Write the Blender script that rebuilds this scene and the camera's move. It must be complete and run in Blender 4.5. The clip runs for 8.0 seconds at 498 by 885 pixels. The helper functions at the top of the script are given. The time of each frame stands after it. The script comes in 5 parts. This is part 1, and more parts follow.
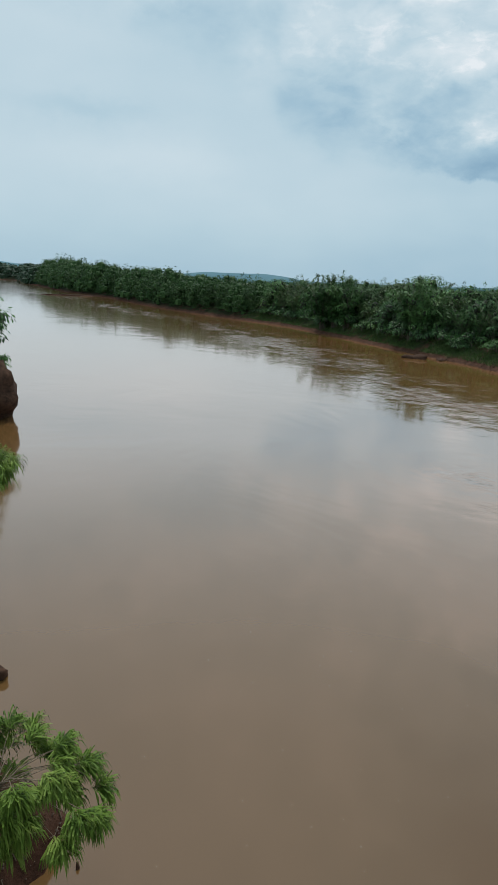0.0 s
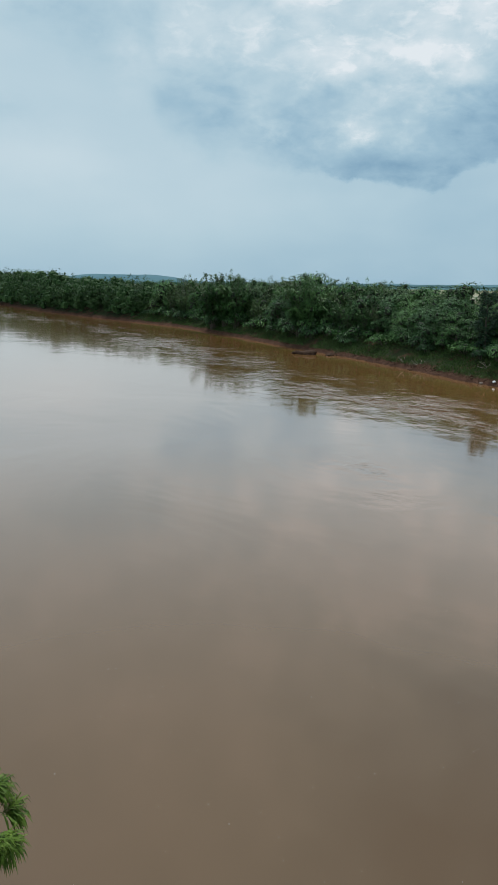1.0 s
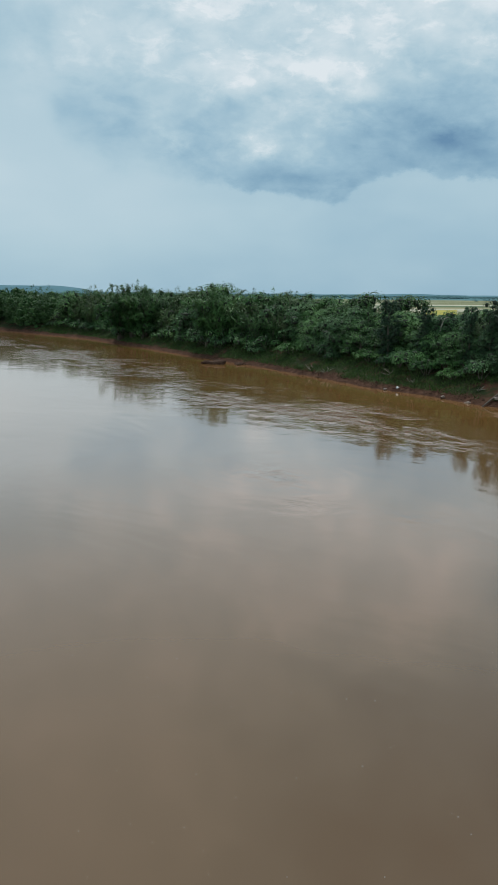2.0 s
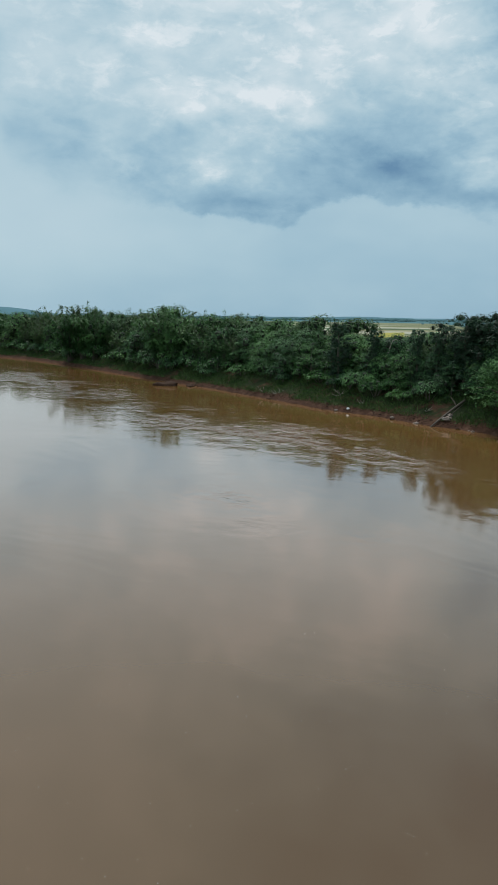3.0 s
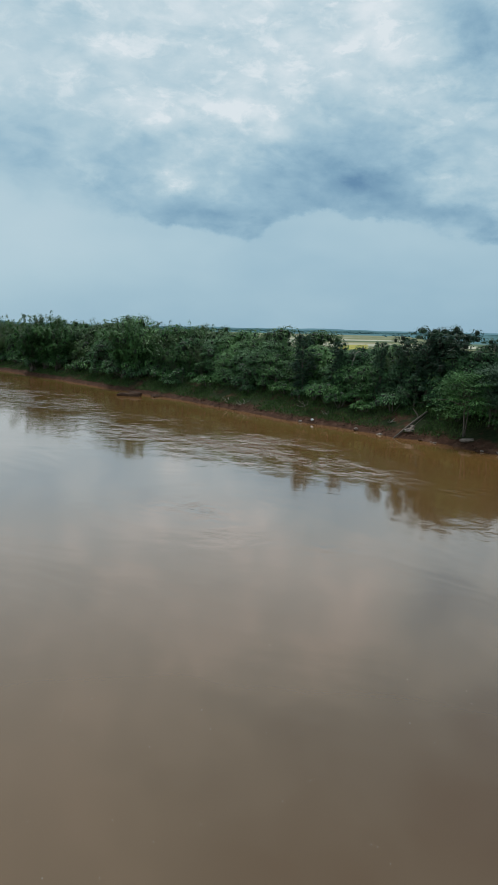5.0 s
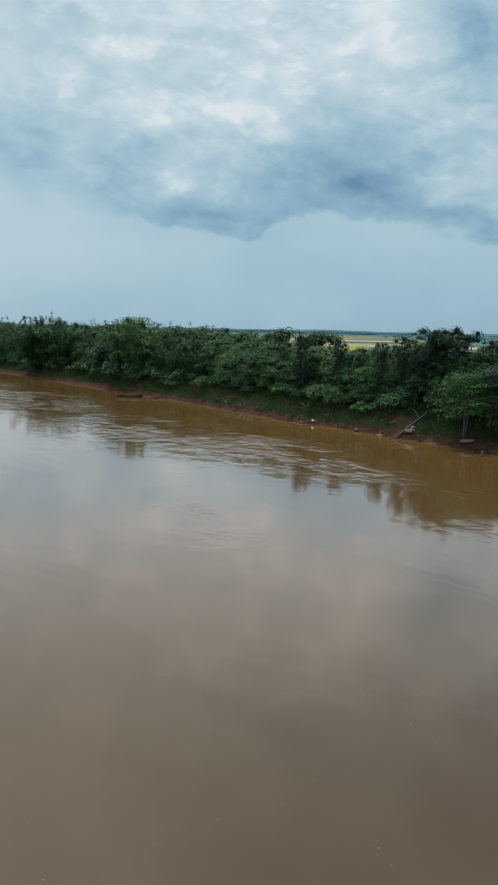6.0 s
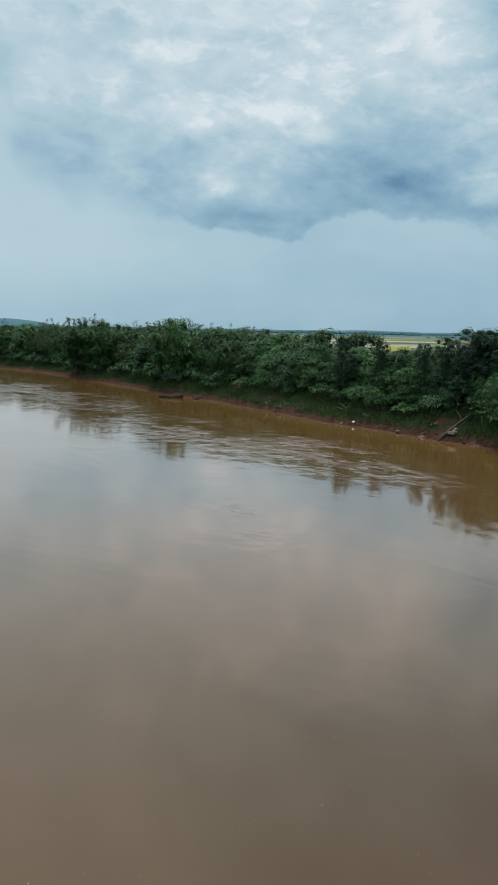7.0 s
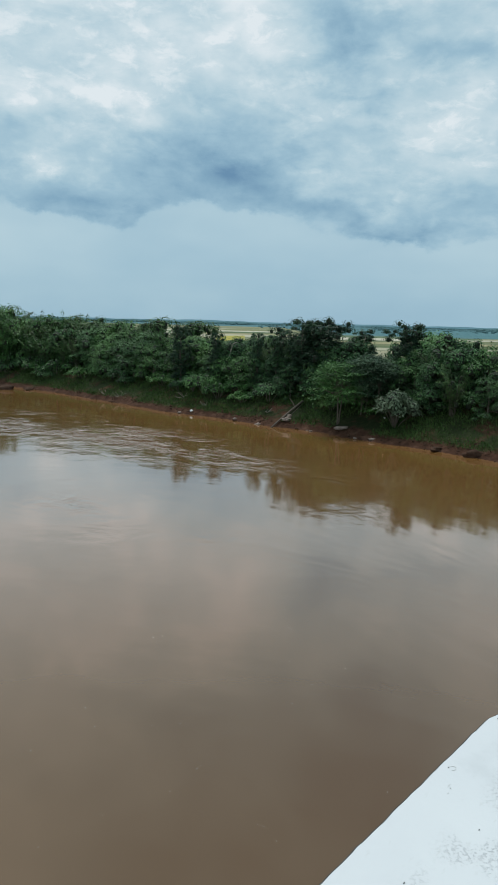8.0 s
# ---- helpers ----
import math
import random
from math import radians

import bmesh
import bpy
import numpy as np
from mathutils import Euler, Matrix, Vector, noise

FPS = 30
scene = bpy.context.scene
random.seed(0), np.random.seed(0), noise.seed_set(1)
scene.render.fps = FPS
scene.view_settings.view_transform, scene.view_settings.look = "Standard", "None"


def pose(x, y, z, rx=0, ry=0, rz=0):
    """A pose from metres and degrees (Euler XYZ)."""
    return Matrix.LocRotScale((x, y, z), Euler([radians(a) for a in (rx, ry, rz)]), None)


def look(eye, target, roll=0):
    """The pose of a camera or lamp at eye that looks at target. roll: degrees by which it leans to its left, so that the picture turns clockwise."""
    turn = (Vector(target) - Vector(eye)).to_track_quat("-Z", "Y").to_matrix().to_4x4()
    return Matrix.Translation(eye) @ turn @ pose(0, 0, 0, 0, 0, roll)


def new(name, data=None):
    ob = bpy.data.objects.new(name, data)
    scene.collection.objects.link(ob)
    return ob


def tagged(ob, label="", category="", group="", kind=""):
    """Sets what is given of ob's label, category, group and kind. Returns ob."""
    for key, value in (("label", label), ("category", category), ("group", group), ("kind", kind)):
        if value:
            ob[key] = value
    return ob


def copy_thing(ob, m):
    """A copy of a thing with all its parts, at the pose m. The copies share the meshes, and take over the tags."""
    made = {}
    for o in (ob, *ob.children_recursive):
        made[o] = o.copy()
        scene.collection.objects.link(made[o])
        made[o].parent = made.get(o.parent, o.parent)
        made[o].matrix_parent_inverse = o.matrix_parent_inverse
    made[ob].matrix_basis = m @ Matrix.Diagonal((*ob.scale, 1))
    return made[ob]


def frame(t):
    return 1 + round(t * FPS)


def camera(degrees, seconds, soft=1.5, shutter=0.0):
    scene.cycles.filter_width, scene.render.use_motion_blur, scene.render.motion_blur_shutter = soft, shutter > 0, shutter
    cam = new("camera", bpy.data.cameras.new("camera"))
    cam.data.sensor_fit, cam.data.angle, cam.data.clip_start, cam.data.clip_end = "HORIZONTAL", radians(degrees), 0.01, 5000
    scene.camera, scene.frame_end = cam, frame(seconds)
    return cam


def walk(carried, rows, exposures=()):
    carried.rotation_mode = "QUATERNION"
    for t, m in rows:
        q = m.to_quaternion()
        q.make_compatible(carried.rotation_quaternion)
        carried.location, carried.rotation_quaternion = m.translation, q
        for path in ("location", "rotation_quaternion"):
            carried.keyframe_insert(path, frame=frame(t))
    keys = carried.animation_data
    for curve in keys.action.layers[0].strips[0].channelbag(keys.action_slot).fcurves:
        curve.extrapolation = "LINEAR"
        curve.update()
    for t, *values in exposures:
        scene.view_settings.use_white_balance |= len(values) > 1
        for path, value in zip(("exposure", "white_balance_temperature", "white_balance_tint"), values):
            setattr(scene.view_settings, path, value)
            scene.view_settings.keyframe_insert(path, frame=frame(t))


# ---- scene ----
# ---------------------------------------------------------------- camera
EYE = (0.0, 0.0, 10.0)
cam = camera(38.06, 8.0, soft=0.8)
# seconds, yaw, pitch, lean, reach: a phone held out over the parapet, turning; reach in metres towards the water
TURNS = [
    (0, 0.02, -12.64, 2.11, 0.020),
    (0.2, -1.73, -12.58, 1.72, 0.020),
    (0.5, -3.86, -12.54, 1.22, 0.020),
    (1, -8.33, -12.45, 0.81, 0.020),
    (1.2, -10.01, -12.38, 0.88, 0.020),
    (1.5, -12.47, -12.13, 0.79, 0.020),
    (1.7, -13.89, -11.94, 0.63, 0.020),
    (2.8, -18.32, -10.23, 0.63, 0.025),
    (3, -19.28, -9.85, 0.74, 0.027),
    (3.2, -20.66, -9.56, 1.07, 0.028),
    (3.5, -23.89, -9.11, 1.38, 0.029),
    (3.8, -25.70, -8.89, 1.62, 0.025),
    (4, -26.24, -8.86, 1.67, 0.023),
    (4.5, -26.02, -8.86, 1.57, 0.038),
    (4.8, -23.32, -8.93, 1.42, 0.037),
    (5, -22.10, -8.95, 1.32, 0.036),
    (5.2, -22.10, -8.93, 1.28, 0.034),
    (6.3, -21.97, -8.83, 1.14, 0.030),
    (6.5, -21.13, -8.83, 1.19, 0.030),
    (7, -18.84, -8.85, 1.06, 0.030),
    (7.2, -18.75, -8.82, 1.25, 0.029),
    (7.5, -19.31, -8.79, 1.52, 0.027),
    (7.6, -21.10, -8.75, 1.77, 0.025),
    (7.7, -23.26, -8.71, 1.78, 0.022),
    (7.8, -26.35, -8.98, 1.83, 0.018),
    (7.9, -29.33, -9.39, 1.60, 0.007),
    (8, -31.74, -9.42, 1.49, -0.004),
]


def aim(yaw, pitch, lean, reach):
    a, e = radians(-yaw), radians(pitch)
    way = Vector((math.sin(a) * math.cos(e), math.cos(a) * math.cos(e), math.sin(e)))
    eye = Vector(EYE) + Vector((-0.307, 0.952, 0)) * reach
    return look(eye, eye + way, lean)


walk(cam, [(t, aim(y, p, r, o)) for t, y, p, r, o in TURNS], [(0.0, 0.06, 6540, 13.0), (1.0, 0.01, 6490, 12.0), (1.7, -0.02, 6450, 11.0), (3.0, -0.05, 6390, 10.0), (7.2, -0.07, 6390, 10.0), (8.0, 0.0, 6440, 10.0)])


# ---------------------------------------------------------------- node helpers
class Nodes:
    """Short ways to write shader nodes."""

    def __init__(self, tree):
        self.tree = tree
        tree.nodes.clear()

    def node(self, kind, **props):
        n = self.tree.nodes.new(kind)
        for key, value in props.items():
            setattr(n, key, value)
        return n

    def put(self, value, socket):
        if isinstance(value, bpy.types.NodeSocket):
            self.tree.links.new(value, socket)
        else:
            socket.default_value = value

    def math(self, op, a, b=0.0, c=0.0, clamp=False):
        n = self.node("ShaderNodeMath", operation=op, use_clamp=clamp)
        for value, socket in zip((a, b, c), n.inputs):
            self.put(value, socket)
        return n.outputs[0]

    def step(self, value, low, high):
        n = self.node("ShaderNodeMapRange", interpolation_type="SMOOTHSTEP")
        for v, s in zip((value, low, high, 0.0, 1.0), n.inputs):
            self.put(v, s)
        return n.outputs[0]

    def mix(self, f, a, b, blend="MIX"):
        n = self.node("ShaderNodeMix", data_type="RGBA", blend_type=blend)
        self.put(f, n.inputs[0])
        self.put(a, n.inputs[6])
        self.put(b, n.inputs[7])
        return n.outputs[2]

    def ramp(self, f, stops):
        n = self.node("ShaderNodeValToRGB")
        e = n.color_ramp.elements
        while len(e) < len(stops):
            e.new(0.5)
        for el, (at, col) in zip(e, stops):
            el.position, el.color = at, (*col, 1)
        self.put(f, n.inputs[0])
        return n.outputs[0]

    def noise(self, vector, scale, detail=4.0, rough=0.55, distort=0.0, dims="3D"):
        n = self.node("ShaderNodeTexNoise", noise_dimensions=dims)
        self.put(vector, n.inputs["Vector"])
        n.inputs["Scale"].default_value = scale
        n.inputs["Detail"].default_value = detail
        n.inputs["Roughness"].default_value = rough
        n.inputs["Distortion"].default_value = distort
        return n.outputs[0]

    def xyz(self, x, y, z):
        n = self.node("ShaderNodeCombineXYZ")
        for value, socket in zip((x, y, z), n.inputs):
            self.put(value, socket)
        return n.outputs[0]

    def scaled(self, vector, sx, sy, sz):
        n = self.node("ShaderNodeMapping")
        self.put(vector, n.inputs[0])
        n.inputs[3].default_value = (sx, sy, sz)
        return n.outputs[0]


def rgb(r, g, b):
    return (r, g, b, 1.0)


# ---------------------------------------------------------------- sky and sun
SUN_UP, SUN_TURN = 63.0, 14.0
world = bpy.data.worlds.new("world")
scene.world = world
world.use_nodes = True
w = Nodes(world.node_tree)
coord = w.node("ShaderNodeTexCoord").outputs["Generated"]
sep = w.node("ShaderNodeSeparateXYZ")
w.put(coord, sep.inputs[0])
DEG = 57.29578
az = w.math("MULTIPLY", w.math("ARCTAN2", sep.outputs[0], sep.outputs[1]), DEG)
el = w.math("MULTIPLY", w.math("ARCSINE", sep.outputs[2]), DEG)
flat = w.xyz(w.math("MULTIPLY", az, 0.1), w.math("MULTIPLY", el, 0.15), 0.3)
# the clouds' outlines are frayed by warping the angles
fray1 = w.math("SUBTRACT", w.noise(flat, 2.6, 7, 0.62), 0.5)
fray2 = w.math("SUBTRACT", w.noise(w.scaled(flat, -1.3, 1.2, 1.0), 2.7, 7, 0.62), 0.5)
waz = w.math("MULTIPLY_ADD", fray1, 5.5, az)
wel = w.math("MULTIPLY_ADD", fray2, 2.6, el)


def puff(at_az, at_el, wide, tall, amount, tilt=0.0):
    """One soft mass of light or dark cloud, by its bearing and height in degrees."""
    dx, dy = w.math("SUBTRACT", waz, at_az), w.math("SUBTRACT", wel, at_el)
    c, s = math.cos(radians(tilt)), math.sin(radians(tilt))
    u = w.math("MULTIPLY_ADD", dx, c / wide, w.math("MULTIPLY", dy, s / wide))
    v = w.math("MULTIPLY_ADD", dx, -s / tall, w.math("MULTIPLY", dy, c / tall))
    r2 = w.math("MULTIPLY_ADD", u, u, w.math("MULTIPLY", v, v))
    return w.math("MULTIPLY", w.math("POWER", 2.71828, w.math("MULTIPLY", r2, -1.0)), amount)


# the ragged lower edge of the cloud deck: its height above the horizon over the bearing
edge = w.node("ShaderNodeFloatCurve")
w.put(w.math("MULTIPLY_ADD", az, 1 / 60, 0.1667), edge.inputs["Value"])
points = edge.mapping.curves[0].points
EDGE = [(-10, 17), (0, 14.2), (2, 11), (5.5, 9.6), (9.5, 8.9), (13.5, 8.0), (17.4, 7.3), (20.6, 6.8), (22.2, 6.9), (23.6, 7.7), (25.6, 8.7), (29, 8.6), (34, 7.9), (38, 6.7), (42.2, 6.3), (45.4, 5.9), (50, 6.6)]
points[0].location, points[1].location = (0, EDGE[0][1] / 20), (1, EDGE[-1][1] / 20)
for a, e in EDGE[1:-1]:
    points.new(a / 60 + 0.1667, e / 20)
edge.mapping.update()
above = w.math("SUBTRACT", w.math("MULTIPLY_ADD", fray2, 2.4, el), w.math("MULTIPLY", edge.outputs[0], 20.0))
haze_edge = w.step(az, 16.0, 2.0)
deck = w.step(w.math("MULTIPLY_ADD", w.math("SUBTRACT", w.noise(flat, 5.0, 5, 0.6), 0.5), 1.0, above), w.math("MULTIPLY_ADD", haze_edge, -1.6, -0.2), w.math("MULTIPLY_ADD", haze_edge, 2.2, 0.4))
light = w.math("MULTIPLY_ADD", w.step(el, -1.0, 7.0), 0.16, 0.40)
PUFFS = [
    (29.9, 11.2, 4.2, 1.5, -0.30, 0), (36.8, 8.5, 3.8, 0.8, -0.20, -14), (9.5, 9.9, 5.0, 0.9, -0.06, -10), (19.5, 8.2, 4.0, 1.0, -0.11, -9), (33.0, 14.6, 4.2, 1.3, -0.14, -12),
    (40.5, 15.6, 2.6, 1.2, -0.12, 0), (38.0, 20.9, 3.2, 1.7, -0.36, 0), (45.6, 18.9, 4.8, 0.7, -0.19, -6), (45.4, 7.0, 2.6, 0.6, -0.15, 10), (4.4, 12.4, 2.0, 1.6, -0.10, 0),
    (25.0, 16.2, 1.8, 0.6, -0.10, -8), (12.6, 13.0, 2.6, 1.0, -0.10, 0), (-12.8, 11.6, 4.6, 0.8, -0.15, 0), (-1.4, 17.2, 3.0, 1.0, -0.08, 0), (23.0, 11.5, 2.6, 1.4, -0.07, 0),
    (15.9, 10.5, 1.2, 0.8, 0.22, 0), (8.6, 17.0, 1.5, 1.3, 0.28, 20), (10.9, 19.4, 2.2, 0.8, 0.22, 0), (19.3, 16.0, 3.4, 0.6, 0.28, -6), (22.9, 14.4, 1.4, 0.9, 0.18, 0), (15.0, 14.8, 1.6, 0.9, 0.16, 0),
    (27.5, 20.4, 4.5, 1.6, 0.14, 0), (38.8, 11.0, 3.6, 1.2, 0.14, 0), (44.2, 13.8, 4.0, 1.4, 0.12, 0), (41.0, 19.6, 1.6, 0.5, 0.14, -10), (43.0, 9.0, 4.0, 1.2, 0.12, 0), (9.6, 10.7, 0.8, 0.7, 0.2, 0),
    (-9.0, 8.5, 12.0, 1.6, 0.10, 0), (0.0, 14.6, 1.8, 2.2, 0.14, 0), (9.0, 4.0, 10.0, 4.0, 0.06, 0), (25.0, 31.0, 4.0, 3.0, -0.20, 0), (33.5, 32.0, 3.6, 3.0, -0.14, 0), (41.0, 28.5, 5.0, 3.0, -0.16, 0), (46.0, 33.0, 7.0, 6.0, -0.26, 0), (29.5, 25.0, 2.6, 4.0, 0.14, 0), (20.0, 25.0, 4.0, 3.0, 0.08, 0), (12.0, 33.0, 4.0, 3.0, -0.14, 0), (3.0, 27.0, 5.0, 3.0, -0.08, 0), (36.0, 50.0, 15.0, 9.0, -0.34, 0), (38.0, 36.0, 13.0, 8.0, -0.46, 0), (22.0, 39.0, 9.0, 5.0, -0.20, 15), (8.0, 30.0, 9.0, 5.0, 0.12, 0), (20.0, 47.0, 12.0, 6.0, -0.25, 0),
]
for p in PUFFS:
    light = w.math("ADD", light, puff(*p))
# inside the deck: darker underside, brighter higher up
inside = w.math("MULTIPLY_ADD", w.step(above, 0.0, 9.0), 0.32, -0.14)
light = w.math("MULTIPLY_ADD", deck, inside, light)
streak = w.scaled(flat, 0.92, 1.08, 1.0)
fine = w.math("SUBTRACT", w.noise(streak, 1.9, 7, 0.52, 0.25), 0.5)
broad = w.math("SUBTRACT", w.noise(w.scaled(flat, 0.6, 0.9, 1), 1.1, 3, 0.5), 0.5)
light = w.math("MULTIPLY_ADD", w.math("MULTIPLY", fine, w.math("MULTIPLY_ADD", deck, 0.62, 0.08)), 1.0, light)
curl = w.math("SUBTRACT", w.noise(streak, 6.0, 6, 0.58, 0.3), 0.5)
light = w.math("MULTIPLY_ADD", w.math("MULTIPLY", curl, deck), 0.26, light)
cells = w.node("ShaderNodeTexVoronoi", feature="SMOOTH_F1")
w.put(w.xyz(w.math("MULTIPLY_ADD", fray2, 0.5, w.math("MULTIPLY", az, 0.11)), w.math("MULTIPLY_ADD", curl, 0.25, w.math("MULTIPLY_ADD", fray1, 0.5, w.math("MULTIPLY", el, 0.2))), 0.0), cells.inputs["Vector"])
cells.inputs["Scale"].default_value, cells.inputs["Smoothness"].default_value = 3.2, 0.35
heap = w.math("SUBTRACT", 0.42, cells.outputs["Distance"])
light = w.math("MULTIPLY_ADD", w.math("MULTIPLY", heap, deck), 0.09, light)
# crisp lit billows where the deck is thin, dark torn shreds where it is thick
billow = w.step(w.noise(w.scaled(flat, 1.0, 1.25, 1.0), 4.2, 9, 0.60, 0.35), 0.50, 0.64)
light = w.math("MULTIPLY_ADD", w.math("MULTIPLY", billow, w.math("MULTIPLY", deck, w.step(light, 0.50, 0.80))), 0.14, light)
shred = w.step(w.noise(w.scaled(flat, 0.9, 1.5, 1.7), 2.6, 8, 0.58, 0.5), 0.50, 0.68)
light = w.math("MULTIPLY_ADD", w.math("MULTIPLY", shred, deck), -0.08, light)
light = w.math("MULTIPLY_ADD", broad, 0.30, light)
light = w.math("MULTIPLY_ADD", w.math("MULTIPLY", w.step(az, 9.0, -10.0), w.step(el, 0.0, 7.0)), 0.12, light)
# thin haze evens out the cloud over the upstream reach
veil = w.math("MULTIPLY", w.step(az, 17.0, 1.0), 0.42)
light = w.math("MULTIPLY_ADD", veil, w.math("SUBTRACT", 0.66, light), light)
colour = w.ramp(light, [(0.0, (0.145, 0.285, 0.44)), (0.25, (0.245, 0.42, 0.555)), (0.45, (0.353, 0.54, 0.655)), (0.6, (0.465, 0.64, 0.725)), (0.8, (0.62, 0.755, 0.81)), (1.0, (0.81, 0.885, 0.915))])
# an overcast sky grows brighter towards the zenith
zenith = w.math("MULTIPLY_ADD", w.step(el, 24.0, 75.0), 0.35, 1.0)
sky = w.node("ShaderNodeTexSky", sky_type="NISHITA", sun_disc=False, sun_elevation=radians(SUN_UP), sun_rotation=radians(SUN_TURN))
clouded = w.node("ShaderNodeBackground")
w.put(colour, clouded.inputs[0])
w.put(w.math("MULTIPLY", zenith, 0.96), clouded.inputs[1])
clear = w.node("ShaderNodeBackground")
w.put(sky.outputs[0], clear.inputs[0])
clear.inputs[1].default_value = 0.05
blend = w.node("ShaderNodeMixShader")
blend.inputs[0].default_value = 0.06
w.put(clouded.outputs[0], blend.inputs[1])
w.put(clear.outputs[0], blend.inputs[2])
w.put(blend.outputs[0], w.node("ShaderNodeOutputWorld").inputs[0])

lamp = bpy.data.lights.new("sun", "SUN")
lamp.energy, lamp.angle, lamp.color = 2.0, radians(16), (1.0, 0.97, 0.92)
sun = new("sun", lamp)
sun_way = Vector((math.sin(radians(SUN_TURN)) * math.cos(radians(SUN_UP)), math.cos(radians(SUN_TURN)) * math.cos(radians(SUN_UP)), math.sin(radians(SUN_UP))))
sun.matrix_world = look(sun_way * 60, (0, 0, 0))


# ---------------------------------------------------------------- materials
def material(name):
    m = bpy.data.materials.new(name)
    m.use_nodes = True
    n = Nodes(m.node_tree)
    out = n.node("ShaderNodeOutputMaterial")
    bsdf = n.node("ShaderNodeBsdfPrincipled")
    n.put(bsdf.outputs[0], out.inputs[0])
    return m, n, bsdf, out


def bump(n, bsdf, height, strength, distance):
    b = n.node("ShaderNodeBump")
    n.put(strength, b.inputs["Strength"])
    b.inputs["Distance"].default_value = distance
    n.put(height, b.inputs["Height"])
    n.put(b.outputs[0], bsdf.inputs["Normal"])


def leaf_material(name, dark, mid, pale, gloss=0.11):
    """Foliage: each leaf, and each plant, a little different."""
    m, n, bsdf, out = material(name)
    island = n.node("ShaderNodeNewGeometry").outputs["Random Per Island"]
    plant = n.node("ShaderNodeObjectInfo").outputs["Random"]
    tuft = n.noise(n.node("ShaderNodeTexCoord").outputs["Object"], 0.7, 1, 0.5)
    f = n.math("MULTIPLY_ADD", plant, 0.35, n.math("MULTIPLY", island, 0.22))
    f = n.math("MULTIPLY_ADD", n.math("SUBTRACT", tuft, 0.28), 1.0, f)
    mottle = n.noise(n.node("ShaderNodeTexCoord").outputs["Object"], 4.5, 3, 0.6)
    f = n.math("MULTIPLY_ADD", n.math("SUBTRACT", mottle, 0.5), 1.1, f)
    col = n.ramp(f, [(0.08, dark), (0.5, mid), (0.95, pale)])
    bump(n, bsdf, mottle, 0.5, 0.10)
    n.put(col, bsdf.inputs["Base Color"])
    bsdf.inputs["Roughness"].default_value = 0.5
    bsdf.inputs["Specular IOR Level"].default_value = gloss
    thin = n.node("ShaderNodeBsdfTranslucent")
    n.put(col, thin.inputs[0])
    mixed = n.node("ShaderNodeMixShader")
    mixed.inputs[0].default_value = 0.08
    n.put(bsdf.outputs[0], mixed.inputs[1])
    n.put(thin.outputs[0], mixed.inputs[2])
    n.put(mixed.outputs[0], out.inputs[0])
    return m


LEAF_DARK = leaf_material("leaf_dark", (0.0125, 0.0383, 0.0154), (0.0461, 0.1099, 0.0404), (0.1408, 0.2615, 0.1099))
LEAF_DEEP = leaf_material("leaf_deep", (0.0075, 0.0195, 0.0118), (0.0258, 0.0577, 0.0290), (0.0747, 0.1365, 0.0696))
LEAF_FAR = leaf_material("leaf_far", (0.0110, 0.0330, 0.0110), (0.0300, 0.0720, 0.0230), (0.0680, 0.1300, 0.0430), 0.06)
LEAF_MID = leaf_material("leaf_mid", (0.0147, 0.0449, 0.0133), (0.0564, 0.1397, 0.0401), (0.1651, 0.3140, 0.1041))
LEAF_LIGHT = leaf_material("leaf_light", (0.0300, 0.0860, 0.0230), (0.0800, 0.1850, 0.0500), (0.1650, 0.3000, 0.0980))
LEAF_GREY = leaf_material("leaf_grey", (0.046, 0.078, 0.042), (0.080, 0.122, 0.068), (0.140, 0.180, 0.118))
LEAF_BAMBOO = leaf_material("leaf_bamboo", (0.0145, 0.0393, 0.0122), (0.0510, 0.1072, 0.0298), (0.1390, 0.2223, 0.0700))
LEAF_NEAR = leaf_material("leaf_near", (0.0240, 0.0560, 0.0080), (0.1000, 0.1700, 0.0240), (0.2150, 0.2850, 0.0620))
GRASS = leaf_material("grass", (0.0160, 0.0400, 0.0110), (0.0420, 0.0880, 0.0220), (0.0920, 0.1420, 0.0420), 0.1)


def bark_material(name, a, b):
    m, n, bsdf, _ = material(name)
    obj = n.node("ShaderNodeTexCoord").outputs["Object"]
    f = n.noise(n.scaled(obj, 6, 6, 1.2), 4.0, 6)
    n.put(n.ramp(f, [(0.3, a), (0.7, b)]), bsdf.inputs["Base Color"])
    bsdf.inputs["Roughness"].default_value = 0.85
    bump(n, bsdf, f, 0.5, 0.02)
    return m


TWIG = bark_material("twig", (0.13, 0.095, 0.06), (0.27, 0.21, 0.14))
BARK = bark_material("bark", (0.07, 0.055, 0.042), (0.17, 0.145, 0.115))
# near-black colour of the tuft cores, painted shade between the leaves
CORE_SHADE = bark_material("core_shade", (0.007, 0.011, 0.005), (0.018, 0.025, 0.011))
DEADWOOD = bark_material("deadwood", (0.20, 0.165, 0.13), (0.42, 0.37, 0.31))
LOGWOOD = bark_material("logwood", (0.045, 0.034, 0.026), (0.15, 0.115, 0.085))


